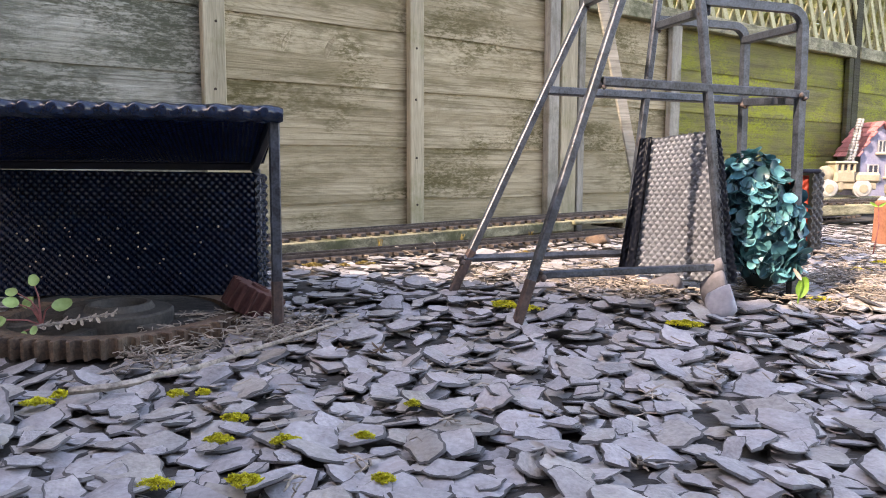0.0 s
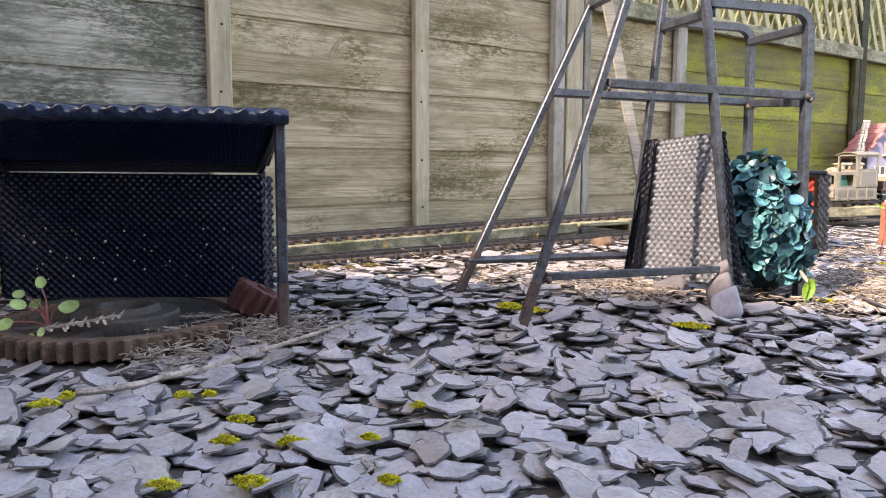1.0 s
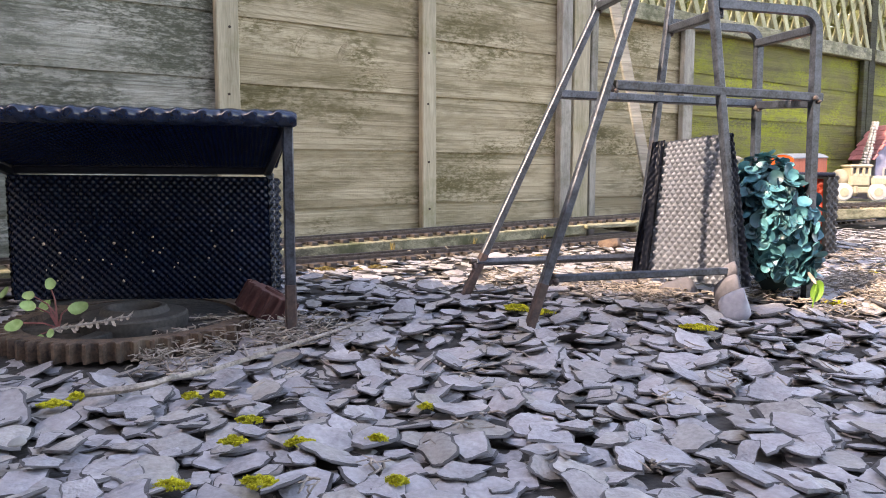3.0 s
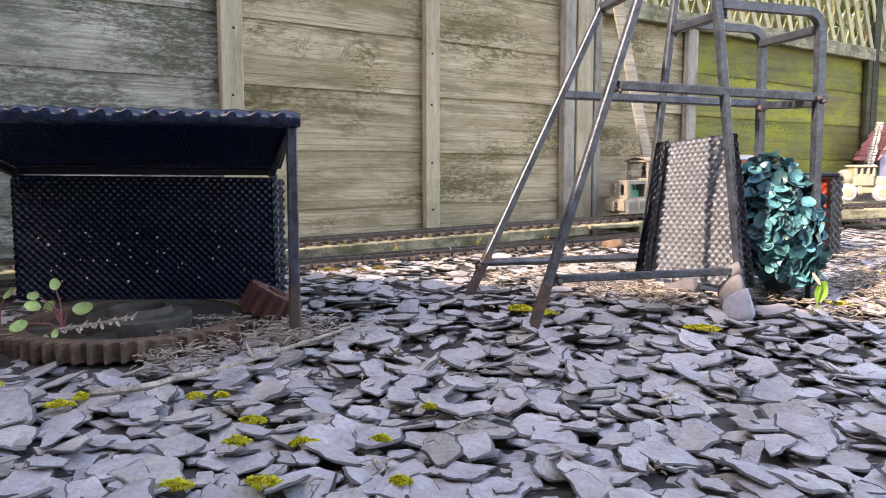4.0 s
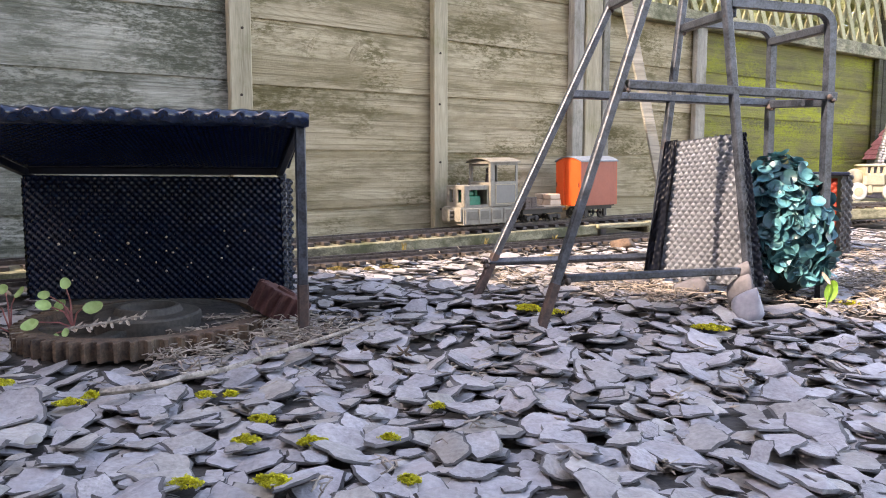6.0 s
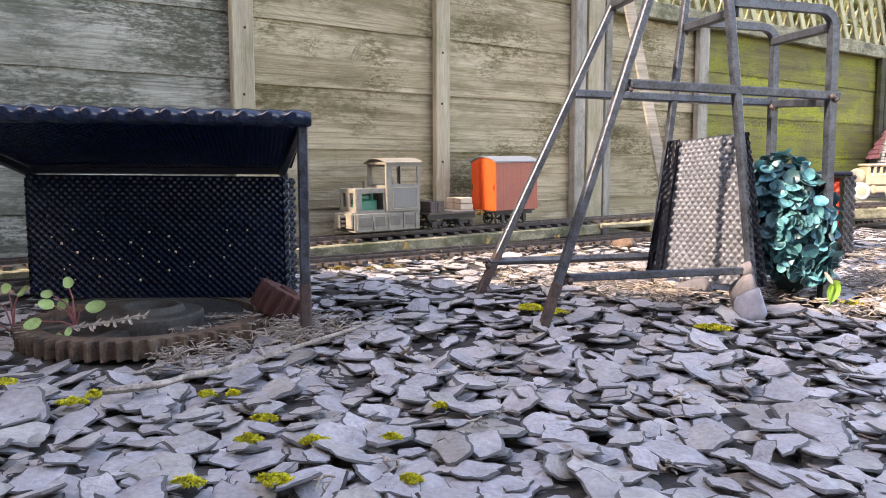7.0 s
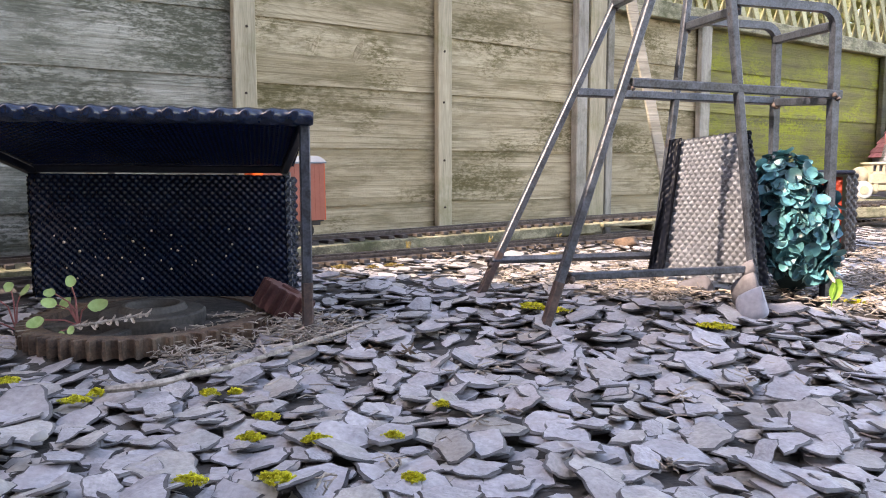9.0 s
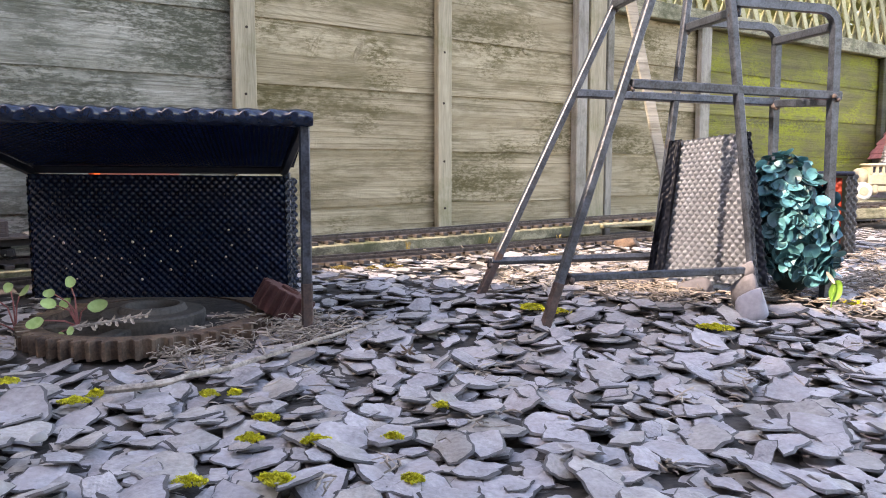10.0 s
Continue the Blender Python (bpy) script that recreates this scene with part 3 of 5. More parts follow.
def build_hedge():
    rng = np.random.default_rng(5)
    k = 13000
    a, n, z = rng.uniform(1.2, 8.5, k), 2.15 + np.abs(rng.normal(0, 0.3, k)), rng.uniform(0.1, 2.6, k)
    verts, faces = [], []
    for i in range(k):
        c = fence_point(a[i], n[i], z[i] + 0.15 * math.sin(a[i] * 3))
        u = Vector(rng.normal(size=3)).normalized() * rng.uniform(0.045, 0.09)
        v = u.cross(Vector(rng.normal(size=3))).normalized() * u.length * 0.55
        o = len(verts)
        verts += [c - u, c + v, c + u, c - v]
        faces.append((o, o + 1, o + 2, o + 3))
    me = bpy.data.meshes.new("hedge")
    me.from_pydata([tuple(v) for v in verts], [], faces)
    me.materials.append(M["hedge"])
    return tagged(new("hedge", me), "sunlit yellow-green hedge behind the trellis", "hedge", kind="stuff")


build_hedge()


def build_shade_wall():
    """An unseen wall added behind the camera to shade the foreground."""
    p, q = Vector((-3.05, -0.145, 0)), Vector((3.4, -2.88, 0))
    t = (q - p).normalized()
    bm = B()
    rot = Matrix((t, Vector((-t.y, t.x, 0)), Vector((0, 0, 1)))).transposed()
    box(bm, ((q - p).length, 0.2, 2.5), (p + q) / 2 + Vector((0, -0.1, 1.2)), rot)
    return tagged(part("wall_house", bm, M["render"]), "plain brown unseen wall added to cast shade", "wall", kind="structure")


build_shade_wall()


# ---- garden railway ----
def rot_along(t):
    return Matrix((t, Vector((-t.y, t.x, 0)), Vector((0, 0, 1)))).transposed()


def build_beams():
    """Timber deck under the upper track."""
    root = thing("track_deck", (0, 0, 0), "mossy timber beams carrying the raised toy railway", "deck", kind="structure")
    for a0, a1 in ((-2.0, -0.1), (-0.09, 1.66)):
        z0, z1 = rail_z(a0), rail_z(a1)
        bm = B()
        c = fence_point((a0 + a1) / 2, 1.60, 0)
        box(bm, (a1 - a0, 0.13, 0.027), c + Vector((0, 0, (z0 + z1) / 2 - 0.0135)),
            rot_along(D) @ pose(0, 0, 0, 0, -math.degrees(math.atan2(z1 - z0, a1 - a0)), 0).to_3x3(), 0.002)
        ob = part("beam", bm, M["beam"], root, at=c)
        ob.location = c
    # curved part in short pieces
    q = 1.665
    while q < 4.4:
        p, t = track(q + 0.1)
        depth = 0.013 if q < 1.8 else 0.035
        c = Vector((p.x, p.y, p.z - depth / 2))
        ob = part("beam", box(B(), (0.212, 0.15, depth), (0, 0, 0), None, 0.003), M["beam"], root, at=(0, 0, 0))
        ob.matrix_basis = Matrix.Translation(c) @ rot_along(t).to_4x4()
        q += 0.208
    c = fence_point(3.5, 1.608, 0.0636)
    ob = part("platform", box(B(), (1.06, 0.21, 0.04), c, rot_along(D), 0.004), M["beam"], root, at=c)
    ob.location = c
    for q in (-1.2, -0.3, 0.5, 1.25, 1.62, 2.0, 2.5, 3.35, 4.0):
        p, t = track(q)
        top = p.z - (0.027 if q < 1.8 else 0.035)
        ob = part("support", box(B(), (0.09, 0.07, top + 0.05), (0, 0, -(top + 0.05) / 2)), M["beam"], root, at=(0, 0, 0))
        ob.matrix_basis = Matrix.Translation((p.x, p.y, top)) @ rot_along(t).to_4x4()
    return root


build_beams()


def build_track(name, place, q0, q1, label):
    root = thing(name, (0, 0, 0), label, "railway track", kind="structure")
    k = int((q1 - q0) / 0.04)
    sleeper = part("sleeper", box(B(), (0.016, 0.088, 0.008), (0, 0, 0.004), None, 0.001), M["sleeper"], root, at=(0, 0, 0))
    rng = random.Random(3)
    for i in range(k):
        p, t = place(q0 + i * 0.04)
        ob = sleeper if i == 0 else new("sleeper", sleeper.data)
        ob.parent = root
        ob.matrix_basis = Matrix.Translation(p) @ rot_along(t).to_4x4() @ pose(0, 0, 0, 0, 0, rng.uniform(-1.5, 1.5))
    for s in (-0.0225, 0.0225):
        bm = B()
        rings = []
        for i in range(0, k + 1):
            p, t = place(q0 + i * 0.04)
            nrm = Vector((-t.y, t.x, 0))
            ring = []
            for u, v in ((-0.004, 0.008), (-0.0012, 0.0095), (-0.002, 0.0145), (-0.002, 0.017), (0.002, 0.017), (0.002, 0.0145), (0.0012, 0.0095), (0.004, 0.008)):
                ring.append(bm.verts.new(p + nrm * (s + u) + Vector((0, 0, v))))
            rings.append(ring)
        for r0, r1 in zip(rings, rings[1:]):
            for i in range(8):
                bm.faces.new((r0[i], r1[i], r1[(i + 1) % 8], r0[(i + 1) % 8]))
        part("rail", bm, M["rail"], root)
    return root


build_track("track_upper", track, -2.0, 4.4, "raised toy railway track with dark rails and sleepers")
build_track("track_lower", lambda q: (fence_point(q, 1.44, 0.011), D.copy()), -1.6, 3.2, "dark toy railway track laid on the slate")

RAIL_TOP = 0.0155


def build_wheelset(parent, x, r, gauge=0.045, spokes=8):
    """Axle with two spoked wheels, turning about y."""
    bm = B()
    rod(bm, (0, -gauge / 2 - 0.004, 0), (0, gauge / 2 + 0.004, 0), 0.002)
    for s in (-1, 1):
        y = s * (gauge / 2 + 0.001)
        ring = []
        for rr in (r, r * 0.78):
            for dy in (-0.0025, 0.0025):
                ring.append([bm.verts.new((rr * math.cos(a * math.tau / 24), y + dy, rr * math.sin(a * math.tau / 24))) for a in range(24)])
        o0, o1, i0, i1 = ring
        for a in range(24):
            b = (a + 1) % 24
            bm.faces.new((o0[a], o0[b], o1[b], o1[a])), bm.faces.new((i0[b], i0[a], i1[a], i1[b]))
            bm.faces.new((o0[b], o0[a], i0[a], i0[b])), bm.faces.new((o1[a], o1[b], i1[b], i1[a]))
        rod(bm, (0, y - 0.003, 0), (0, y + 0.003, 0), r * 0.25, seg=12)
        for k in range(spokes):
            a = k * math.tau / spokes
            rod(bm, (r * 0.2 * math.cos(a), y, r * 0.2 * math.sin(a)), (r * 0.82 * math.cos(a), y, r * 0.82 * math.sin(a)), r * 0.055, seg=5)
    ob = part("wheelset", bm, M["dark"], parent, at=(0, 0, 0))
    ob.location = (x, 0, r)
    ob["radius"] = r
    return ob


def arch(bm, x0, x1, half, z0, rise, thick, seg=12):
    """A curved roof from x0 to x1."""
    rings = []
    for x in (x0, x1):
        lo, up = [], []
        for i in range(seg + 1):
            u = -1 + 2 * i / seg
            z = z0 + rise * (1 - u * u)
            lo.append(bm.verts.new((x, u * half, z))), up.append(bm.verts.new((x, u * half, z + thick)))
        rings.append(lo + up[::-1])
    m = len(rings[0])
    for i in range(m):
        bm.faces.new((rings[0][i], rings[1][i], rings[1][(i + 1) % m], rings[0][(i + 1) % m]))
    bm.faces.new(rings[0]), bm.faces.new(rings[1][::-1])
    return bm


def rivets(bm, pts, r=0.0011):
    for p in pts:
        bmesh.ops.create_icosphere(bm, subdivisions=1, radius=r, matrix=Matrix.Translation(p))


def frame_side(bm, x0, x1, z0, z1, y, t, holes):
    """A sheet in the x-z plane with square openings, built of strips."""
    xs = sorted({x0, x1, *[h[0] for h in holes], *[h[1] for h in holes]})
    zs = sorted({z0, z1, *[h[2] for h in holes], *[h[3] for h in holes]})
    for i in range(len(xs) - 1):
        for j in range(len(zs) - 1):
            cx, cz = (xs[i] + xs[i + 1]) / 2, (zs[j] + zs[j + 1]) / 2
            if any(h[0] < cx < h[1] and h[2] < cz < h[3] for h in holes):
                continue
            box(bm, (xs[i + 1] - xs[i], t, zs[j + 1] - zs[j]), (cx, y, cz))
    bmesh.ops.remove_doubles(bm, verts=bm.verts, dist=1e-5)
    return bm


def build_loco():
    """Small cream shed locomotive; x forward from the cab's rear, z from the rail top."""
    root = thing("toy_locomotive", (0, 0, 0), "cream toy diesel locomotive with an open-sided cab", "toy locomotive", "toy train")
    W = 0.045
    fr = part("underframe", box(box(B(), (0.182, 2 * W, 0.043), (0.091, 0, 0.0295), None, 0.0012), (0.188, 0.08, 0.006), (0.091, 0, 0.051)), M["cream"], root)
    for s in (-1, 1):
        for x, w in ((0.018, 0.028), (0.062, 0.03), (0.104, 0.03), (0.146, 0.042)):
            part("axlebox_panel", box(B(), (w, 0.003, 0.022), (x + 0.01, s * W, 0.032), None, 0.0006), M["recess"], fr)
        for x in (0.0125, 0.046, 0.088, 0.130, 0.174):
            part("rib", box(B(), (0.005, 0.004, 0.036), (x, s * (W + 0.001), 0.030), None, 0.0006), M["cream"], fr)
    bm = B()
    for s in (-1, 1):
        rivets(bm, [(x, s * W, z) for x in np.linspace(0.006, 0.176, 14) for z in (0.018, 0.049)])
    tagged(part("rivets", bm, M["cream"], fr), kind="stuff")
    # bonnet with open sides
    bm = B()
    for s in (-1, 1):
        frame_side(bm, 0.092, 0.172, 0.054, 0.108, s * 0.038, 0.003, [(0.100, 0.158, 0.059, 0.098)])
    box(bm, (0.082, 0.078, 0.004), (0.132, 0, 0.108), None, 0.0015)
    hood = part("bonnet", bm, M["cream"], root)
    bm = B()
    for y0, y1 in ((-0.038, -0.026), (-0.010, 0.010), (0.026, 0.038)):
        box(bm, (0.004, y1 - y0, 0.052), (0.172, (y0 + y1) / 2, 0.081))
    box(bm, (0.0038, 0.072, 0.012), (0.172, 0, 0.060)), box(bm, (0.0038, 0.072, 0.009), (0.172, 0, 0.1035))
    part("front_grille", bm, M["cream"], hood)
    bm = box(B(), (0.05, 0.042, 0.026), (0.130, 0, 0.069), None, 0.003)
    box(bm, (0.026, 0.03, 0.012), (0.137, 0, 0.088), None, 0.002)
    rod(bm, (0.118, 0.012, 0.08), (0.118, 0.012, 0.097), 0.006)
    rod(bm, (0.147, -0.014, 0.08), (0.147, -0.014, 0.096), 0.005)
    part("engine", bm, M["bottle"], root, "bright green engine block")
    bm = rod(B(), (0.140, 0.016, 0.108), (0.140, 0.016, 0.128), 0.003)
    part("exhaust", bm, M["dark"], root)
    part("filler_cap", rod(B(), (0.155, -0.012, 0.109), (0.155, -0.012, 0.116), 0.005), M["cream"], root)
    # cab
    cab = part("cab", frame_side(B(), 0.0, 0.093, 0.054, 0.168, -W, 0.003, [(0.007, 0.080, 0.118, 0.160)]), M["cream"], root)
    part("cab_side", frame_side(B(), 0.0, 0.093, 0.054, 0.168, W, 0.003, [(0.007, 0.080, 0.118, 0.160)]), M["cream"], cab)
    for x in (0.0925, 0.0005):
        bm = B()
        for y0, y1, z0, z1 in ((-W, W, 0.054, 0.116), (-W, -0.039, 0.116, 0.17), (0.039, W, 0.116, 0.17), (-W, W, 0.165, 0.171)):
            box(bm, (0.003, y1 - y0, z1 - z0), (x, (y0 + y1) / 2, (z0 + z1) / 2))
        part("cab_end", bm, M["cream"], cab)
    for s in (-1, 1):
        part("side_panel", box(B(), (0.066, 0.0025, 0.048), (0.042, s * (W + 0.001), 0.085), None, 0.001), M["grey_panel"], cab, "flat grey cab side panel")
        bm = B()
        for x, z, w, h in ((0.042, 0.110, 0.070, 0.002), (0.042, 0.060, 0.070, 0.002), (0.008, 0.085, 0.002, 0.052), (0.076, 0.085, 0.002, 0.052)):
            box(bm, (w, 0.003, h), (x, s * (W + 0.0014), z))
        part("panel_beading", bm, M["toy"], cab, "pale raised beading")
    part("cab_roof", arch(B(), -0.006, 0.099, 0.052, 0.167, 0.011, 0.003), M["cream"], cab, smooth="auto")
    bm = B()
    for s in (-1, 1):
        rivets(bm, [(0.087, s * (W + 0.001), z) for z in np.linspace(0.06, 0.16, 9)] + [(x, s * (W + 0.001), 0.164) for x in np.linspace(0.008, 0.086, 9)], 0.001)
        rivets(bm, [(x, s * (W + 0.0008), 0.114) for x in np.linspace(0.008, 0.08, 7)], 0.0008)
    tagged(part("rivets", bm, M["cream"], cab), kind="stuff")
    # buffer beam and coupler plates
    bm = box(B(), (0.006, 0.084, 0.034), (0.186, 0, 0.034), None, 0.001)
    for z in (0.024, 0.034, 0.044):
        box(bm, (0.012, 0.03, 0.006), (0.195, 0, z), None, 0.001)
    box(bm, (0.003, 0.03, 0.032), (0.203, 0, 0.034), None, 0.001)
    part("buffer_beam", bm, M["cream"], root)
    # plain driver figure
    bm = B()
    bmesh.ops.create_uvsphere(bm, u_segments=12, v_segments=8, radius=0.0085, matrix=Matrix.Translation((0.052, -0.012, 0.147)))
    rod(bm, (0.052, -0.012, 0.085), (0.052, -0.012, 0.138), 0.013, 0.008, 12)
    part("driver_doll", bm, M["navy"], root, "small plain dark driver doll", smooth=True)
    part("seat", box(B(), (0.03, 0.06, 0.05), (0.024, 0, 0.081), None, 0.002), M["navy"], root)
    return root, [build_wheelset(root, x, 0.014) for x in (0.045, 0.13)]


def build_flat_wagon():
    root = thing("flat_wagon", (0, 0, 0), "toy flat wagon with brown crates and pale boxes", "toy wagon", "toy train")
    bm = B()
    for i in range(7):
        box(bm, (0.155, 0.0115, 0.005), (0.0775, -0.036 + 0.012 * i, 0.041), None, 0.0006)
    part("deck", bm, M["crate"], root)
    part("chassis", box(box(B(), (0.15, 0.012, 0.012), (0.0775, -0.026, 0.032)), (0.15, 0.012, 0.012), (0.0775, 0.026, 0.032)), M["dark"], root)
    for x in (0.035, 0.12):
        for s in (-1, 1):
            bm = B()
            box(bm, (0.05, 0.004, 0.009), (x, s * 0.031, 0.017), None, 0.001)
            box(bm, (0.012, 0.006, 0.012), (x - 0.016, s * 0.033, 0.014), None, 0.001), box(bm, (0.012, 0.006, 0.012), (x + 0.016, s * 0.033, 0.014), None, 0.001)
            part("bogie", bm, M["dark"], root)
    for x in (-0.012, 0.167):
        part("coupler", box(B(), (0.03, 0.012, 0.006), (x, 0, 0.034), None, 0.001), M["brass"], root, "dull brass coupler")
    for x, y in ((0.135, 0.018), (0.135, -0.018), (0.1135, 0.018), (0.1135, -0.018)):
        bm = B()
        for i in range(4):
            box(bm, (0.0205, 0.034, 0.0062), (x, y, 0.047 + 0.0070 * i), None, 0.0005)
        for dx in (-0.007, 0.007):
            box(bm, (0.0035, 0.0355, 0.028), (x + dx, y, 0.0575), None, 0.0004)
        part("crate", bm, M["crate"], root)
    part("pallet", box(B(), (0.066, 0.066, 0.003), (0.042, 0, 0.045), None, 0.0005), M["barrel"], root, "pale thin wooden board")
    for y in (-0.017, 0.017):
        for dx, z in ((0.0, 0.0545), (0.001, 0.0705)):
            bm = box(B(), (0.041 - 3 * dx, 0.031, 0.0150), (0.029 + dx, y, z), None, 0.0016)
            part("pale_box", bm, M["barrel"], root, "pale pinkish wooden box")
    return root, [build_wheelset(root, x, 0.011, spokes=6) for x in (0.019, 0.051, 0.104, 0.136)]


def build_van():
    """Box van; x forward from its rear end."""
    root = thing("box_van", (0, 0, 0), "orange-red toy box van with a curved grey roof", "toy wagon", "toy train")
    L, W = 0.142, 0.05
    body = part("floor_board", box(B(), (L, 2 * W, 0.004), (L / 2, 0, 0.043)), M["oxide"], root)
    for s in (-1, 1):
        # one sheet with fine upright grooves
        outline = [(0, 0), (L, 0)]
        for k in range(12, 0, -1):
            x0, x1 = (k - 1) * L / 12, k * L / 12
            outline += [(x1, 0.0025), (x1 - 0.0002, 0.0028), (x0 + 0.0002, 0.0028)]
        outline.append((0, 0.0022))
        bm = B()
        lo, up = ([bm.verts.new((x, s * (W - 0.001 + y), z)) for x, y in outline] for z in (0.042, 0.166))
        for k in range(len(outline)):
            q = (k + 1) % len(outline)
            bm.faces.new((lo[k], lo[q], up[q], up[k]))
        bm.faces.new(lo), bm.faces.new(up[::-1])
        part("side_wall", bm, M["oxide"], root, "brick-red boarded side wall")
    for x in (0.0, L):
        bm = B()
        ring = [(-W - 0.0015, 0.041), (W + 0.0015, 0.041)] + [((W + 0.0015) * (1 - 2 * i / 12), 0.166 + 0.014 * (1 - (1 - 2 * i / 12) ** 2)) for i in range(13)]
        f0, f1 = [bm.verts.new((x - 0.002, y, z)) for y, z in ring], [bm.verts.new((x + 0.002, y, z)) for y, z in ring]
        bm.faces.new(f0), bm.faces.new(f1[::-1])
        for i in range(len(ring)):
            j = (i + 1) % len(ring)
            bm.faces.new((f0[i], f1[i], f1[j], f0[j]))
        part("end_wall", bm, M["orange"], body, "bright orange end wall")
    part("end_post", box(B(), (0.006, 0.012, 0.126), (L + 0.005, -0.018, 0.105), None, 0.001), M["orange"], body, "upright orange strip on the end wall")
    part("roof", arch(B(), -0.005, L + 0.005, W + 0.005, 0.1665, 0.014, 0.0035, 16), M["roof_grey"], root, "curved pale grey roof", smooth="auto")
    bm = B()
    for s in (-1, 1):
        box(bm, (L - 0.012, 0.006, 0.012), (L / 2, s * 0.036, 0.035))
        for x in (0.033, 0.109):
            box(bm, (0.012, 0.006, 0.026), (x, s * 0.036, 0.023), None, 0.001)
    box(bm, (L, 0.088, 0.004), (L / 2, 0, 0.039))
    part("underframe", bm, M["dark"], root)
    for s in (-1, 1):
        for x in (L + 0.004, -0.004):
            part("handle", rod(B(), (x, s * 0.046, 0.095), (x, s * 0.046, 0.108), 0.0012, seg=6), M["dark"], body)
    bm = box(B(), (0.026, 0.012, 0.006), (L + 0.014, 0, 0.036), None, 0.001)
    box(bm, (0.006, 0.026, 0.014), (L + 0.018, 0, 0.036), None, 0.001)
    part("coupler", bm, M["brass"], root, "dull brass coupler")
    return root, [build_wheelset(root, x, 0.017) for x in (0.033, 0.109)]


LOCO, FLAT, VAN = build_loco(), build_flat_wagon(), build_van()


# ---- the welded steel stand ----
def build_stand():
    base = (0.30, 1.22, 0.0)
    root = thing("steel_stand", base, "rusty welded square-bar steel stand on the slate", "metal stand")
    w = 0.0125
    E2 = (-0.284, 0.959, 0)

    def bar(name, p, q, width=w, side=(0.959, 0.284, 0), h=None):
        return part(name, square_bar(B(), p, q, width, h, side), M["steel"], root)
    # front frame
    bar("leg", (0.121, 1.073, -0.045), (0.318, 1.131, 0.57))
    bar("leg", (0.471, 1.177, -0.03), (0.390, 1.153, 0.57))
    bar("brace", (0.166, 1.086, 0.056), (0.452, 1.171, 0.056), 0.011)
    bar("rail", (0.252, 1.112, 0.331), (0.600, 1.2155, 0.323), 0.0135)
    # rear frame
    bar("leg", (0.036, 1.265, -0.02), (0.312, 1.346, 0.57))
    bar("leg", (0.352, 1.358, -0.02), (0.414, 1.376, 0.57))
    bar("brace", (0.064, 1.272, 0.057), (0.360, 1.361, 0.056), 0.011)
    bar("rail", (0.206, 1.315, 0.337), (0.590, 1.428, 0.331), 0.0135)
    # rust-eaten lower ends of the legs, swollen a little by scale
    for p, q in (((0.121, 1.073, -0.045), (0.318, 1.131, 0.57)), ((0.036, 1.265, -0.02), (0.312, 1.346, 0.57)), ((0.352, 1.358, -0.02), (0.414, 1.376, 0.57))):
        p, q = Vector(p), Vector(q)
        part("rusty_foot", square_bar(B(), p, p.lerp(q, 0.155), w + 0.0012, bevel=0.0022), M["rusty_foot"], root, "flaking red-brown foot")
    # hooped uprights with rounded corners
    for x, y, z, sx, sy in ((0.586, 1.211, 0.452, 0.412, 1.160), (0.585, 1.426, 0.464, 0.408, 1.3745)):
        bm = B()
        pts = [(x + 0.005, y + 0.001, -0.01), (x, y, z - 0.028)]
        u = Vector((sx - x, sy - y, 0)).normalized()
        c = Vector((x, y, z - 0.028)) + u * 0.028
        for i in range(1, 7):
            a = i / 6 * math.pi / 2
            pts.append(tuple(c - u * 0.028 * math.cos(a) + Vector((0, 0, 0.028 * math.sin(a)))))
        pts.append((sx, sy, z + 0.002))
        side = Vector((-u.y, u.x, 0)) * w / 2
        rings = []
        for i, p in enumerate(pts):
            p = Vector(p)
            t = (Vector(pts[min(i + 1, len(pts) - 1)]) - Vector(pts[max(i - 1, 0)])).normalized()
            o = side.cross(t).normalized() * w / 2
            rings.append([bm.verts.new(p + o + side), bm.verts.new(p + o - side), bm.verts.new(p - o - side), bm.verts.new(p - o + side)])
        for r0, r1 in zip(rings, rings[1:]):
            for i in range(4):
                bm.faces.new((r0[i], r1[i], r1[(i + 1) % 4], r0[(i + 1) % 4]))
        bm.faces.new(rings[0]), bm.faces.new(rings[-1][::-1])
        bmesh.ops.bevel(bm, geom=[e for e in bm.edges if e.calc_face_angle(0) > 1.2], offset=0.0012, segments=1, affect="EDGES")
        part("hoop", bm, M["steel"], root)
    # cross bars between the two frames
    for p, q in (((0.284, 1.122, 0.470), (0.274, 1.335, 0.486)), ((0.416, 1.160, 0.440), (0.409, 1.374, 0.455)),
                 ((0.588, 1.212, 0.428), (0.584, 1.426, 0.440)), ((0.592, 1.212, 0.314), (0.588, 1.427, 0.329))):
        bar("crossbar", p, q, 0.014, (0, 0, 1), 0.014)
    # weld beads and rust lumps at the joints
    rng = random.Random(8)
    for p in ((0.59, 1.205, 0.316), (0.588, 1.42, 0.324), (0.249, 1.108, 0.326), (0.163, 1.083, 0.055),
              (0.062, 1.27, 0.055), (0.455, 1.168, 0.052), (0.36, 1.357, 0.055), (0.274, 1.332, 0.48), (0.412, 1.162, 0.436), (0.586, 1.424, 0.434), (0.408, 1.37, 0.445)):
        bm = B()
        for _ in range(3):
            o = Vector([rng.uniform(-0.006, 0.006) for _ in range(3)])
            bmesh.ops.create_icosphere(bm, subdivisions=2, radius=rng.uniform(0.0035, 0.0058), matrix=Matrix.Translation(Vector(p) + o))
        for v in bm.verts:
            v.co += 0.003 * Vector(noise.noise_vector(v.co * 130))
        part("weld", bm, M["weld"], root, smooth=True)
    return root


STAND = build_stand()


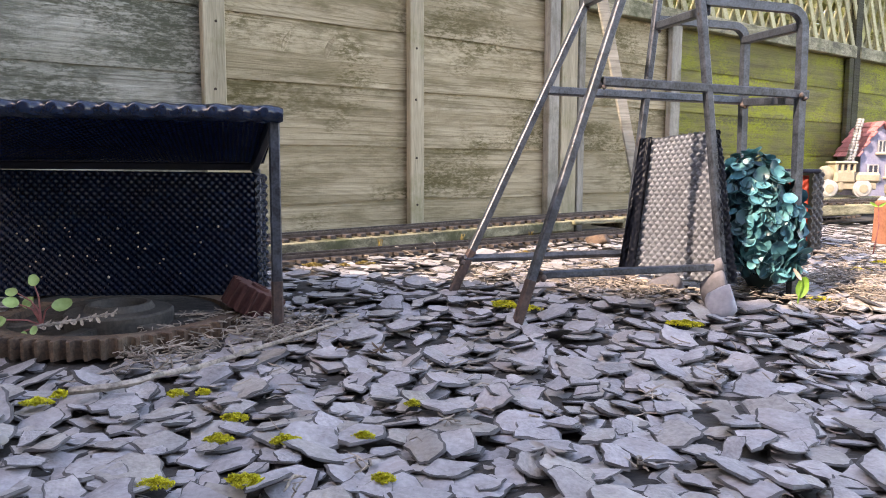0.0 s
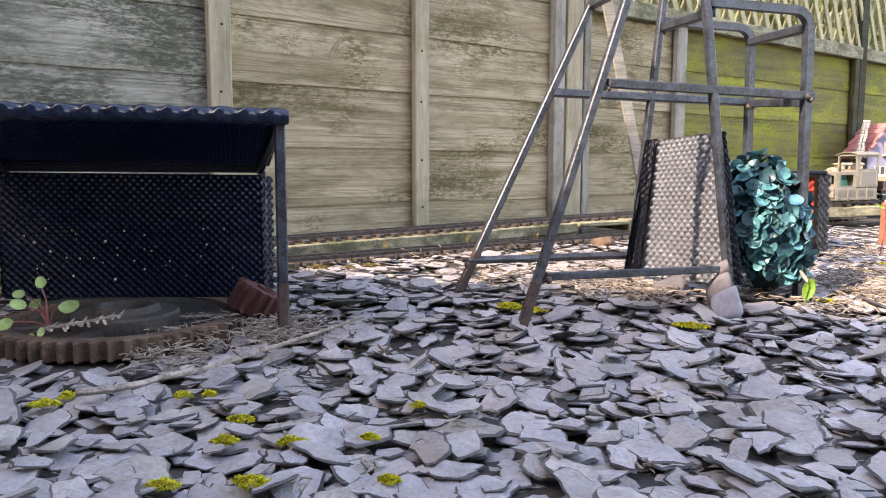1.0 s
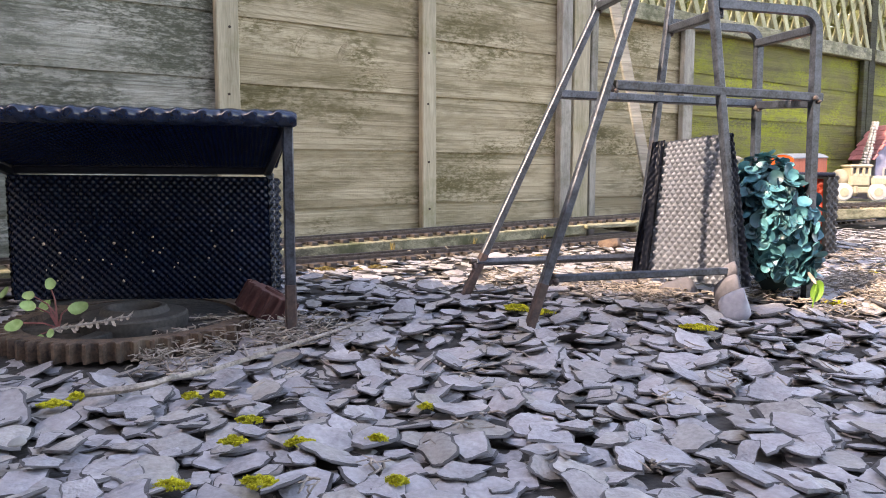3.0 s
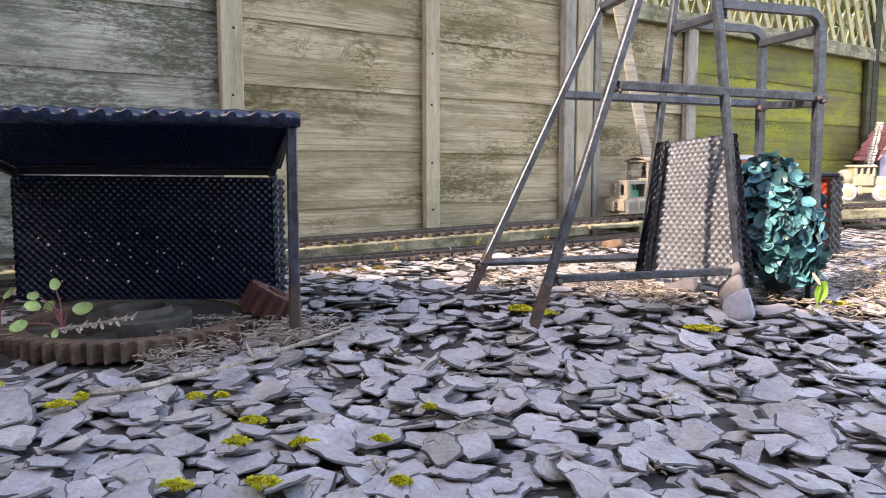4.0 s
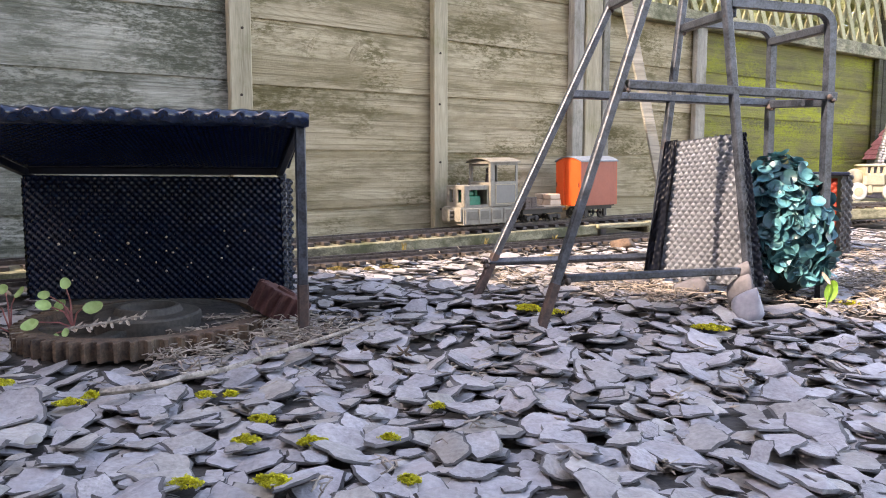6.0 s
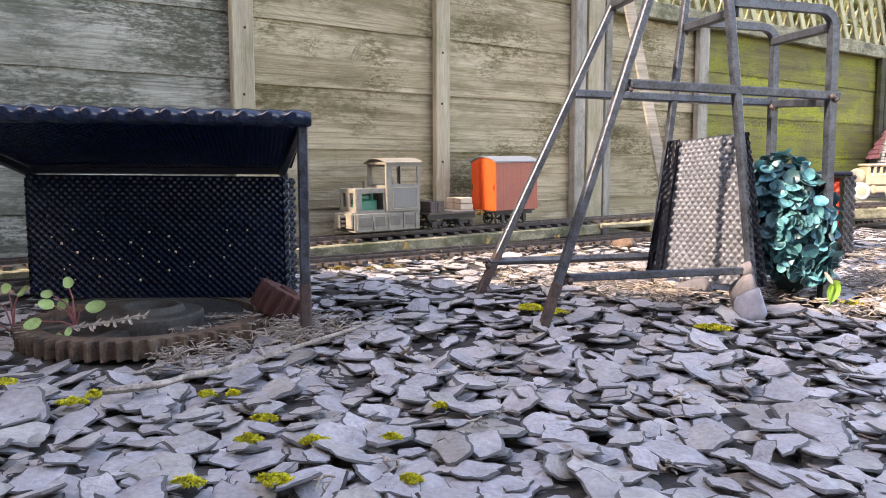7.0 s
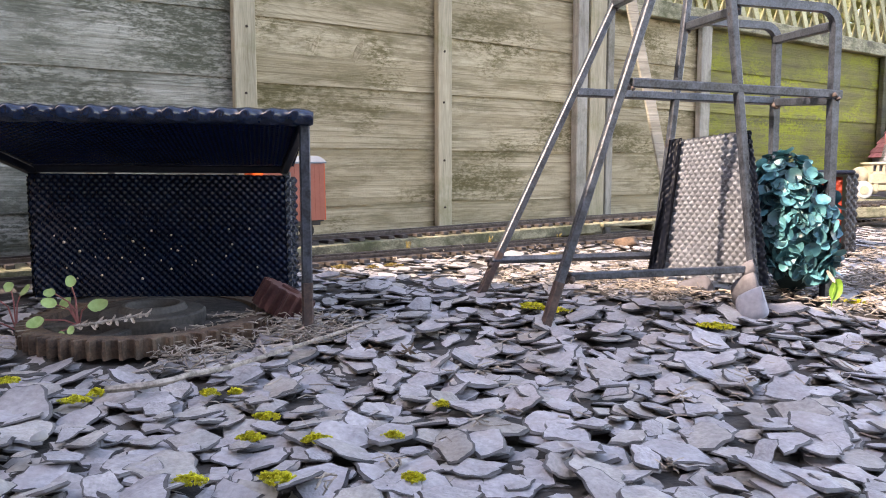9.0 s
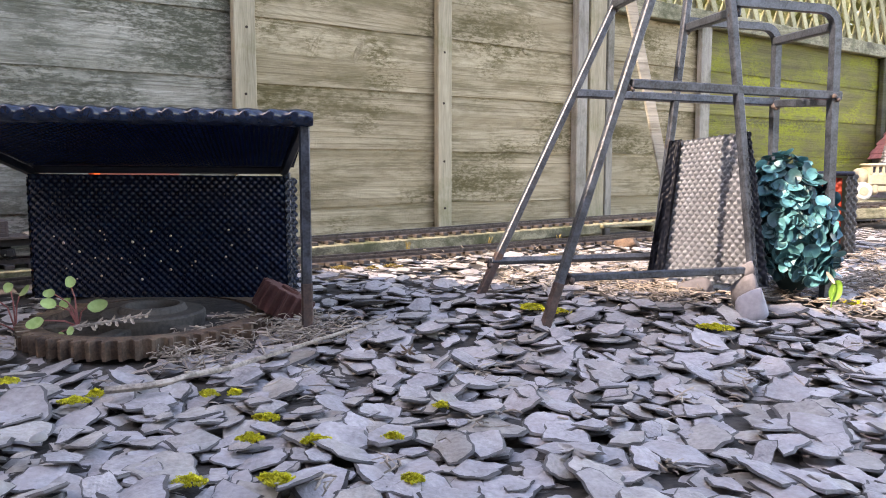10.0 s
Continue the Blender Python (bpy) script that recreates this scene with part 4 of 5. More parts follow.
def dimple_sheet(corners, pitch, amp, lines=5, sag=0.0, wide=1.0):
    """A dimpled sheet over four corners (bottom left, bottom right, top right, top left)."""
    a, b, c, d = [Vector(p) for p in corners]
    w, h = (b - a).length, (d - a).length
    nx, ny = int(w / pitch / wide * lines), int(h / pitch * lines)
    nrm = (b - a).cross(d - a).normalized()
    bm = B()
    grid = []
    for j in range(ny + 1):
        row = []
        for i in range(nx + 1):
            u, v = i / nx, j / ny
            p = a * (1 - u) * (1 - v) + b * u * (1 - v) + c * u * v + d * (1 - u) * v
            x, y = u * w / pitch / wide, v * h / pitch
            r1 = math.hypot(x - round(x), y - round(y))
            r2 = math.hypot(x - math.floor(x) - 0.5, y - math.floor(y) - 0.5)
            hgt = max(0.0, 1 - (min(r1, r2) / 0.36) ** 2)
            warp = sag * (noise.noise((u * 2.3, v * 1.9, 0.7)) + 0.4 * noise.noise((u * 7, v * 6, 3.1)))
            row.append(bm.verts.new(p + nrm * (amp * min(hgt, 1.0) + warp)))
        grid.append(row)
    for r0, r1 in zip(grid, grid[1:]):
        for i in range(nx):
            bm.faces.new((r0[i], r0[i + 1], r1[i + 1], r1[i]))
    # thickness
    g = bmesh.ops.solidify(bm, geom=bm.faces[:], thickness=0.0009)
    return bm


def build_dimple_panel():
    sheet = part("infill_sheet", dimple_sheet(((0.372, 1.350, 0.020), (0.468, 1.172, 0.030), (0.444, 1.166, 0.266), (0.397, 1.360, 0.258)), 0.0150, 0.0066, 9, 0.003, 1.06), M["silver"], STAND, "grey dimpled plastic sheet between the legs", smooth=True)
    part("edge_strip", dimple_sheet(((0.340, 1.336, 0.03), (0.368, 1.334, 0.03), (0.396, 1.345, 0.262), (0.374, 1.347, 0.258)), 0.0130, 0.0014, 7, 0.010), M["black_worn"], sheet, "dark folded sheet edge", smooth=True)
    part("edge_strip", dimple_sheet(((0.462, 1.168, 0.03), (0.486, 1.178, 0.03), (0.446, 1.170, 0.266), (0.434, 1.162, 0.266)), 0.0130, 0.0028, 7, 0.004), M["black_worn"], sheet, "dark folded sheet edge", smooth=True)


build_dimple_panel()


# ---- black dimpled shelter ----
def build_shelter():
    base = (-0.45, 1.15, 0.0)
    root = thing("dimpled_shelter", base, "small black dimpled plastic lean-to shelter on steel posts", "shelter")
    fr, fl = Vector((-0.202, 1.046, 0)), Vector((-0.66, 0.938, 0))
    br, bl = Vector((-0.281, 1.275, 0)), Vector((-0.672, 1.222, 0))
    for p, z, w in ((fr, 0.272, 0.0142), (fl, 0.275, 0.0142), (br + Vector((0.004, 0, 0)), 0.205, 0.013), (bl + Vector((0.005, 0, 0)), 0.205, 0.013)):
        part("post", square_bar(B(), (p.x, p.y, -0.04), (p.x, p.y, z), w, side=(0.96, 0.27, 0)), M["steel"], root)
    for p in (fr, fl):
        part("rusty_foot", square_bar(B(), (p.x, p.y, -0.041), (p.x, p.y, 0.055), 0.0153, side=(0.96, 0.27, 0), bevel=0.0022), M["rusty_foot"], root, "flaking red-brown foot")
    for p, q in ((fr, br), (fl, bl)):
        part("rafter", square_bar(B(), (p.x, p.y, 0.272), (q.x, q.y, 0.205), 0.012), M["black_worn"], root)
    part("crossbar", square_bar(B(), (bl.x, bl.y, 0.21), (br.x, br.y, 0.208), 0.012), M["black_worn"], root)
    # back sheet and roof sheet
    part("back_sheet", dimple_sheet(((bl.x, bl.y - 0.012, 0.004), (br.x + 0.006, br.y - 0.012, -0.002), (br.x + 0.004, br.y - 0.014, 0.1985), (bl.x, bl.y - 0.014, 0.2025)), 0.0125, 0.0036, 8, 0.004), M["black"], root, smooth=True)
    part("roof_sheet", dimple_sheet(((bl.x - 0.01, bl.y + 0.02, 0.212), (br.x + 0.012, br.y + 0.02, 0.212), (fr.x + 0.012, fr.y - 0.012, 0.284), (fl.x - 0.01, fl.y - 0.012, 0.286)), 0.0125, -0.0036, 7, 0.002), M["black"], root, smooth=True)
    # pale specks on the bumps of the back sheet, standing in for glints
    rng = random.Random(19)
    bm = B()
    for _ in range(34):
        f, z = rng.betavariate(1.3, 1.8), 0.03 + 0.10 * rng.betavariate(1.6, 2.0)
        c = bl.lerp(br, 0.05 + 0.9 * f) + Vector((0, -0.0195, z))
        g = bmesh.ops.create_icosphere(bm, subdivisions=1, radius=rng.uniform(0.0011, 0.0025), matrix=Matrix.Translation(c))
        for v in g["verts"]:
            v.co += 0.0008 * Vector(noise.noise_vector(v.co * 900))
    tagged(part("grit_specks", bm, M["chalk"], root, "tiny pale specks standing in for glints on the sheet"), kind="stuff")
    # rolled front lip with large bumps
    bm = B()
    p0, p1 = Vector((fl.x - 0.012, fl.y - 0.014, 0.2790)), Vector((fr.x + 0.014, fr.y - 0.010, 0.2770))
    t = (p1 - p0).normalized()
    out = Vector((t.y, -t.x, 0))
    k = 340
    rings = []
    for i in range(k + 1):
        s = i / k
        c = p0.lerp(p1, s)
        u = s * (p1 - p0).length
        ring = []
        for j in range(29):
            a = radians(-75 + 235 * j / 28)
            # rounded bosses along the roll, slanting more towards one end
            v = (u - 0.011 * max(0.0, s - 0.55) * (a - 0.25)) / 0.0315
            du = (v - round(v)) * 0.0315
            boss = math.exp(-(du / 0.0088) ** 2 - ((a - 0.28) / 0.70) ** 2)
            ridge = 0.5 + 0.5 * math.cos(math.tau * v)
            r = 0.0106 + 0.0068 * boss + 0.0012 * ridge - 0.0040 * math.exp(-(du / 0.0046) ** 2 - ((a - 0.20) / 0.30) ** 2) + 0.0008 * noise.noise((u * 40, a, 0))
            end = min(1, (i + 2) / 6, (k - i + 2) / 6)
            ring.append(bm.verts.new(c + (out * math.cos(a) + Vector((0, 0, 1)) * math.sin(a)) * r * (0.7 + 0.3 * end)))
        rings.append(ring)
    for r0, r1 in zip(rings, rings[1:]):
        for j in range(28):
            bm.faces.new((r0[j], r0[j + 1], r1[j + 1], r1[j]))
    for ring in (rings[0], rings[-1]):
        bm.faces.new(ring)
    part("front_lip", bm, M["black_gloss"], root, smooth=True)
    # folded edges of the back sheet
    for p, sx in ((br, 1), (bl, -1)):
        part("edge_fold", dimple_sheet(((p.x + 0.004 * sx, p.y - 0.014, 0.01), (p.x + 0.016 * sx, p.y + 0.012, 0.01), (p.x + 0.016 * sx, p.y + 0.012, 0.195), (p.x + 0.004 * sx, p.y - 0.014, 0.198)), 0.0140, 0.0045, 8), M["black_gloss"], root, smooth=True)
    return root


build_shelter()


# ---- gear wheels ----
def gear_mesh(r, h, teeth, tooth, bore, hub, rim=True):
    """A spur gear lying flat: rim with teeth, a dished web with slots left dark, and a raised hub."""
    bm = B()
    prof = []
    for k in range(teeth):
        for f, rr in ((0.0, r - tooth * 0.85), (0.14, r - tooth), (0.30, r - tooth), (0.44, r - tooth * 0.85), (0.56, r - tooth * 0.35), (0.62, r), (0.84, r), (0.90, r - tooth * 0.35)):
            a = (k + f) / teeth * math.tau
            prof.append((rr, a))
    n = len(prof)

    def ring(radius, z):
        return [bm.verts.new((radius(rr) * math.cos(a), radius(rr) * math.sin(a), z)) for rr, a in prof]
    ri = r - tooth - 0.020
    if rim:
        rings = [ring(lambda q: q, 0), ring(lambda q: q, h - 0.001), ring(lambda q: q - 0.001, h), ring(lambda q: ri, h), ring(lambda q: ri - 0.003, h - 0.010), ring(lambda q: ri - 0.003, 0)]
    else:
        rings = [ring(lambda q: ri - 0.003, 0), ring(lambda q: ri - 0.003, h - 0.011), ring(lambda q: ri * 0.93, h - 0.010), ring(lambda q: ri * 0.91, h - 0.017), ring(lambda q: hub * 1.75, h - 0.017),
                 ring(lambda q: hub * 1.7, h - 0.004), ring(lambda q: hub * 1.06, h - 0.001), ring(lambda q: hub, h + 0.010), ring(lambda q: bore * 1.1, h + 0.010), ring(lambda q: bore, h + 0.007), ring(lambda q: bore, 0)]
    for r0, r1 in zip(rings, rings[1:] + rings[:1]):
        for i in range(n):
            j = (i + 1) % n
            bm.faces.new((r0[i], r0[j], r1[j], r1[i]))
    return bm


def build_gears():
    base = Vector((-0.447, 1.122, -0.030))
    root = thing("gear_wheel", base, "large rusty iron gear wheel lying flat under the shelter", "gear wheel")
    root.rotation_euler = (radians(0.6), radians(-0.5), radians(4))
    part("toothed_rim", gear_mesh(0.182, 0.025, 56, 0.0125, 0.036, 0.046), M["rust"], root, at=(0, 0, 0))
    bm = B()
    prof = ((0.075, 0.0), (0.075, 0.0275), (0.072, 0.0305), (0.049, 0.0315), (0.0455, 0.038), (0.0435, 0.040), (0.0385, 0.040), (0.0355, 0.037), (0.034, 0.033), (0.034, 0.0))
    rings = [[bm.verts.new((r * math.cos(k / 72 * math.tau), r * math.sin(k / 72 * math.tau), z)) for k in range(72)] for r, z in prof]
    for r0, r1 in zip(rings, rings[1:] + rings[:1]):
        for i in range(72):
            bm.faces.new((r0[i], r0[i - 1], r1[i - 1], r1[i]))
    bmesh.ops.recalc_face_normals(bm, faces=bm.faces[:])
    part("hub_disc", bm, M["plate"], root, "dark dusty iron hub disc", at=(0, 0, 0), smooth="auto")
    for k in range(6):
        a0 = k * math.tau / 6 + 0.25
        rot = Matrix.Rotation(a0, 3, "Z")
        part("spoke", box(B(), (0.086, 0.026, 0.016), rot @ Vector((0.109, 0, 0.010)), rot, 0.002), M["plate"], root, at=(0, 0, 0))
    small = thing("pinion", (-0.262, 1.135, 0.012), "small reddish rusty pinion gear leaning by the post", "gear wheel")
    small.matrix_basis = Matrix.Translation((-0.256, 1.135, 0.008)) @ pose(0, 0, 0, -4, 29, 6)
    part("toothed_ring", gear_mesh(0.043, 0.040, 17, 0.008, 0.018, 0.024), M["red_rust"], small, at=(0, 0, 0.017))
    part("hub", gear_mesh(0.043, 0.034, 17, 0.008, 0.010, 0.014, False), M["red_rust"], small, at=(0, 0, 0.017))
    return root


build_gears()


# ---- plants ----
def cupped_leaf(bm, at, axis, tip, length, width, cup=0.25, seg=7):
    """A rounded cupped leaf as a small fan; axis is its normal, tip its direction."""
    nrm = Vector(axis).normalized()
    t = Vector(tip)
    t = (t - nrm * t.dot(nrm)).normalized()
    s = nrm.cross(t)
    c = Vector(at) + t * length * 0.5
    mid = bm.verts.new(c - nrm * cup * length * 0.5)
    ring, inner = [], []
    for i in range(seg * 2):
        a = i / (seg * 2) * math.tau
        squash = 1.0 - 0.22 * max(0, -math.cos(a)) ** 2 + 0.07 * math.sin(3 * a + 40 * length)
        o = t * math.cos(a) * length * 0.5 + s * math.sin(a) * width * 0.5 * squash
        ring.append(bm.verts.new(c + o + nrm * cup * length * (0.10 * math.cos(2 * a))))
        inner.append(bm.verts.new(c + o * 0.55 - nrm * cup * length * 0.34))
    k = len(ring)
    for i in range(k):
        j = (i + 1) % k
        bm.faces.new((ring[i], ring[j], inner[j], inner[i]))
        bm.faces.new((inner[i], inner[j], mid))


def build_teal_plant():
    base = (0.565, 1.24, 0.0)
    root = thing("teal_plant", base, "bushy artificial plant with round teal leaves", "plant")
    rng = random.Random(12)
    # dark filler body, paints the shade deep between the leaves
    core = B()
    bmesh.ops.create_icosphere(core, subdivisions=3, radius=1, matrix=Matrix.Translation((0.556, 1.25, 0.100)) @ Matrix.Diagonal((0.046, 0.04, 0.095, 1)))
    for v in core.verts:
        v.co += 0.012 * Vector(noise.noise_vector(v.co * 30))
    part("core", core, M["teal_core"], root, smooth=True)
    # sprigs of four leaves pointing out of an egg-shaped crown
    for k in range(320):
        z = rng.uniform(-0.82, 1)
        a = rng.uniform(0, math.tau)
        r = math.sqrt(max(0, 1 - z * z))
        d = Vector((r * math.cos(a), r * math.sin(a), z))
        c = Vector((0.540 + 0.008 * (1 - z), 1.242 + 0.028 * z, 0.125)) + Vector((d.x * 0.060, d.y * 0.057, d.z * 0.106)) * rng.uniform(0.78, 1.06)
        bm = B()
        rod(bm, c - d * 0.05, c, 0.0011, seg=4)
        n = rng.choice((2, 3, 4))
        ref = d.orthogonal().normalized()
        turn = rng.uniform(0, 6)
        size = rng.uniform(0.016, 0.028)
        for i in range(n):
            q = Matrix.Rotation(turn + i * math.tau / n, 3, d) @ ref
            nrm = (d * 1.3 + q * rng.uniform(-1.1, 0.2) + Vector((rng.uniform(-0.4, 0.4), rng.uniform(-0.4, 0.4), rng.uniform(0, 0.7)))).normalized()
            cupped_leaf(bm, c, nrm, q + d * rng.uniform(0, 0.6), size * rng.uniform(0.75, 1.1), size * rng.uniform(0.8, 1.05), rng.uniform(0.18, 0.38))
        part("sprig", bm, M["teal"], root, smooth=True)
    return root


build_teal_plant()


def build_weed(base, leaves, seed, label):
    root = thing("weed", base, label, "weed", "weeds by the gear wheel")
    rng = random.Random(seed)
    for dx, dy, dz, size in leaves:
        tip = Vector(base) + Vector((dx, dy, dz))
        bm = B()
        mid = Vector(base) + Vector((dx * 0.4, dy * 0.4, dz * 0.75))
        rod(bm, base, mid, 0.0012, seg=5), rod(bm, mid, tip, 0.0010, seg=5)
        stem = part("stalk", bm, M["stem"], root)
        bm = B()
        cupped_leaf(bm, tip, (rng.uniform(-0.5, 0.3), -0.75, 0.6), (dx + rng.uniform(-0.01, 0.01), dy, dz * 0.25), size * 1.02, size * 0.76, 0.22)
        part("leaf", bm, M["green"], root, smooth=True)
    return root


build_weed((-0.515, 1.03, -0.005), ((-0.026, -0.005, 0.030, 0.021), (-0.010, 0.0, 0.030, 0.024), (-0.012, 0.01, 0.052, 0.019), (0.016, -0.005, 0.028, 0.027),
                                    (-0.036, -0.02, 0.012, 0.024), (-0.030, 0.0, 0.044, 0.018), (0.004, -0.03, 0.006, 0.014), (-0.006, -0.035, 0.0, 0.015)), 2,
           "small green weed with red stalks growing through the gear")
build_weed((-0.625, 1.07, -0.02), ((-0.025, 0.0, 0.045, 0.022), (-0.010, 0.01, 0.055, 0.020), (0.008, 0.0, 0.050, 0.020), (-0.04, -0.02, 0.015, 0.026)), 4,
           "small red-stalked weed beside the gear")


def build_dry_frond():
    root = thing("dry_frond", (-0.50, 1.00, -0.003), "dry brown fern frond lying on the gear", "fern frond")
    p, q = Vector((-0.512, 1.005, -0.002)), Vector((-0.415, 1.03, 0.012))
    bm = rod(B(), p, q, 0.0024, 0.0014, 6)
    part("rib", bm, M["twig"], root)
    for i in range(16):
        c = p.lerp(q, i / 16)
        for s in (-1, 1):
            bm = B()
            cupped_leaf(bm, c, (math.sin(i * 3.7) * 0.6, -0.4, 1), (0.7 + 0.5 * math.sin(i * 2.1), s, 0.3 * math.sin(i * 5.3)), 0.012 + 0.005 * math.sin(i * 1.7), 0.0052, 0.3, 3)
            part("leaflet", bm, M["straw"], root)


build_dry_frond()


def build_sprout():
    base = (0.570, 1.15, -0.002)
    root = thing("sprout", base, "single bright green leaf sprouting from the slate", "sprout")
    part("stalk", rod(B(), base, (0.575, 1.15, 0.036), 0.0013, 0.001, 6), M["lime"], root)
    bm = B()
    cupped_leaf(bm, (0.573, 1.15, 0.011), (-0.2, -1, 0.1), (0.25, 0, 1), 0.034, 0.019, 0.2)
    part("leaf", bm, M["lime"], root, smooth=True)
    bm = B()
    cupped_leaf(bm, (0.575, 1.15, 0.038), (-0.3, -1, 0.3), (-0.6, 0, 1), 0.022, 0.006, 0.2)
    part("leaf", bm, M["straw"], root, smooth=True)


build_sprout()


# ---- stones, twigs, litter ----
def build_stone(at, size, material, label, seed, rz=0):
    bm = B()
    bmesh.ops.create_icosphere(bm, subdivisions=3, radius=0.5)
    for v in bm.verts:
        v.co += 0.16 * Vector(noise.noise_vector(v.co * 1.7 + Vector((seed, 0, 0))))
        for ax in ((0.9, -0.3, 0.35), (-0.6, -0.7, 0.3), (-0.3, 0.2, 0.9)):
            d = v.co.dot(Vector(ax).normalized())
            if d > 0.33:
                v.co -= Vector(ax).normalized() * (d - 0.33) * 0.8
    bmesh.ops.transform(bm, matrix=Matrix.Rotation(radians(rz), 4, "Z") @ Matrix.Diagonal((*size, 1)), verts=bm.verts)
    ob = part("stone", bm, material, None, at=(0, 0, 0), smooth="auto")
    ob.location = at
    return tagged(ob, label, "stone", "loose stones on the slate bed")


build_stone((0.448, 1.135, 0.008), (0.050, 0.042, 0.062), M["quartz"], "pale mauve-white stone beside the stand's foot", 1)
build_stone((0.452, 1.17, 0.024), (0.046, 0.035, 0.068), M["buff"], "dull mauve-grey stone behind the white stone", 5)
build_stone((0.452, 1.168, 0.058), (0.022, 0.022, 0.03), M["buff"], "small buff stone on the stand's brace", 9)
build_stone((0.405, 1.26, 0.012), (0.075, 0.05, 0.05), M["buff"], "angular buff stone under the dimpled panel", 14, 20)
build_stone((0.32, 1.30, 0.02), (0.05, 0.04, 0.035), M["buff"], "pale angular stone behind the stand", 17, 50)
build_stone((0.44, 1.93, 0.024), (0.07, 0.05, 0.036), M["rust"], "rough brown lump beside the lower track", 21)


def build_stick():
    root = thing("stick", (-0.2, 0.99, -0.02), "long grey dry stick lying across the slate", "stick")
    pts = [(-0.361, 0.771, -0.018), (-0.325, 0.777, -0.016), (-0.298, 0.792, -0.014), (-0.290, 0.818, -0.015), (-0.258, 0.850, -0.016), (-0.226, 0.905, -0.015), (-0.185, 0.958, -0.011), (-0.138, 1.013, -0.005), (-0.093, 1.065, 0.003)]
    bm = tube(B(), pts, [0.0042, 0.0040, 0.0036, 0.0031, 0.0029, 0.0028, 0.0026, 0.0023, 0.0016])
    part("shaft", bm, M["twig"], root, smooth="auto")
    bm = rod(B(), (-0.226, 0.905, -0.015), (-0.240, 0.930, -0.003), 0.002, 0.001, 6)
    part("snag", bm, M["twig"], root)


build_stick()


def clumps(name, spots, material, label, category, seed, unit):
    """Small moss cushions made of many little tufts, one object for each patch."""
    rng = random.Random(seed)
    for x, y, r, k in spots:
        z = ground_z(x, y) + 0.0005
        bm = B()
        for _ in range(k * 5):
            a, d = rng.uniform(0, math.tau), 0.85 * r * rng.random() ** 0.6
            lump = 0.5 + 0.5 * math.sin(a * 3 + x * 90) * math.cos(d * 400 + y * 70)
            c = Vector((x + d * math.cos(a) * (1 + 0.35 * math.sin(a * 2 + x * 300)), y + 0.8 * d * math.sin(a), z + 0.0065 * (1 - (d / r) ** 2) * (0.45 + 0.55 * lump) + rng.uniform(0, 0.002)))
            up = Vector((rng.uniform(-1, 1), rng.uniform(-1, 1), 0.8))
            h = unit * rng.uniform(0.5, 1.3)
            for q in range(4):
                o = Vector((math.cos(q * 2.1 + a), math.sin(q * 2.1 + a), 0.2)) * h * 0.6
                vs = [bm.verts.new(c + o * 0.4), bm.verts.new(c + up * h * 0.5 + o), bm.verts.new(c + up * h)]
                bm.faces.new(vs)
        ob = part(name, bm, material, None, at=(x, y, z))
        tagged(ob, label, category, "moss patches", kind="stuff")


clumps("moss", ((-0.136, 0.570, 0.016, 150), (-0.121, 0.658, 0.012, 110), (-0.181, 0.720, 0.012, 80), (-0.182, 0.662, 0.012, 80), (-0.262, 0.799, 0.012, 80), (-0.235, 0.802, 0.010, 60), (-0.393, 0.769, 0.015, 90),
                (-0.382, 0.794, 0.012, 70), (-0.203, 0.566, 0.012, 70), (0.120, 1.157, 0.030, 260), (0.156, 1.135, 0.020, 110), (-0.031, 0.571, 0.010, 70), (-0.054, 0.666, 0.009, 60), (-0.012, 0.758, 0.008, 40),
                (-0.503, 0.836, 0.014, 70), (0.367, 1.061, 0.026, 160), (0.62, 1.18, 0.02, 60), (0.95, 1.55, 0.03, 120), (0.83, 1.45, 0.03, 80)),
       M["moss"], "yellow-green moss cushion between the slates", "moss", 6, 0.0026)
clumps("moss", ((-0.22, 1.50, 0.022, 60), (-0.12, 1.53, 0.016, 40), (-0.16, 1.50, 0.012, 30), (0.22, 1.70, 0.022, 30)), M["moss_gold"], "golden moss beside the lower track", "moss", 7, 0.0035)


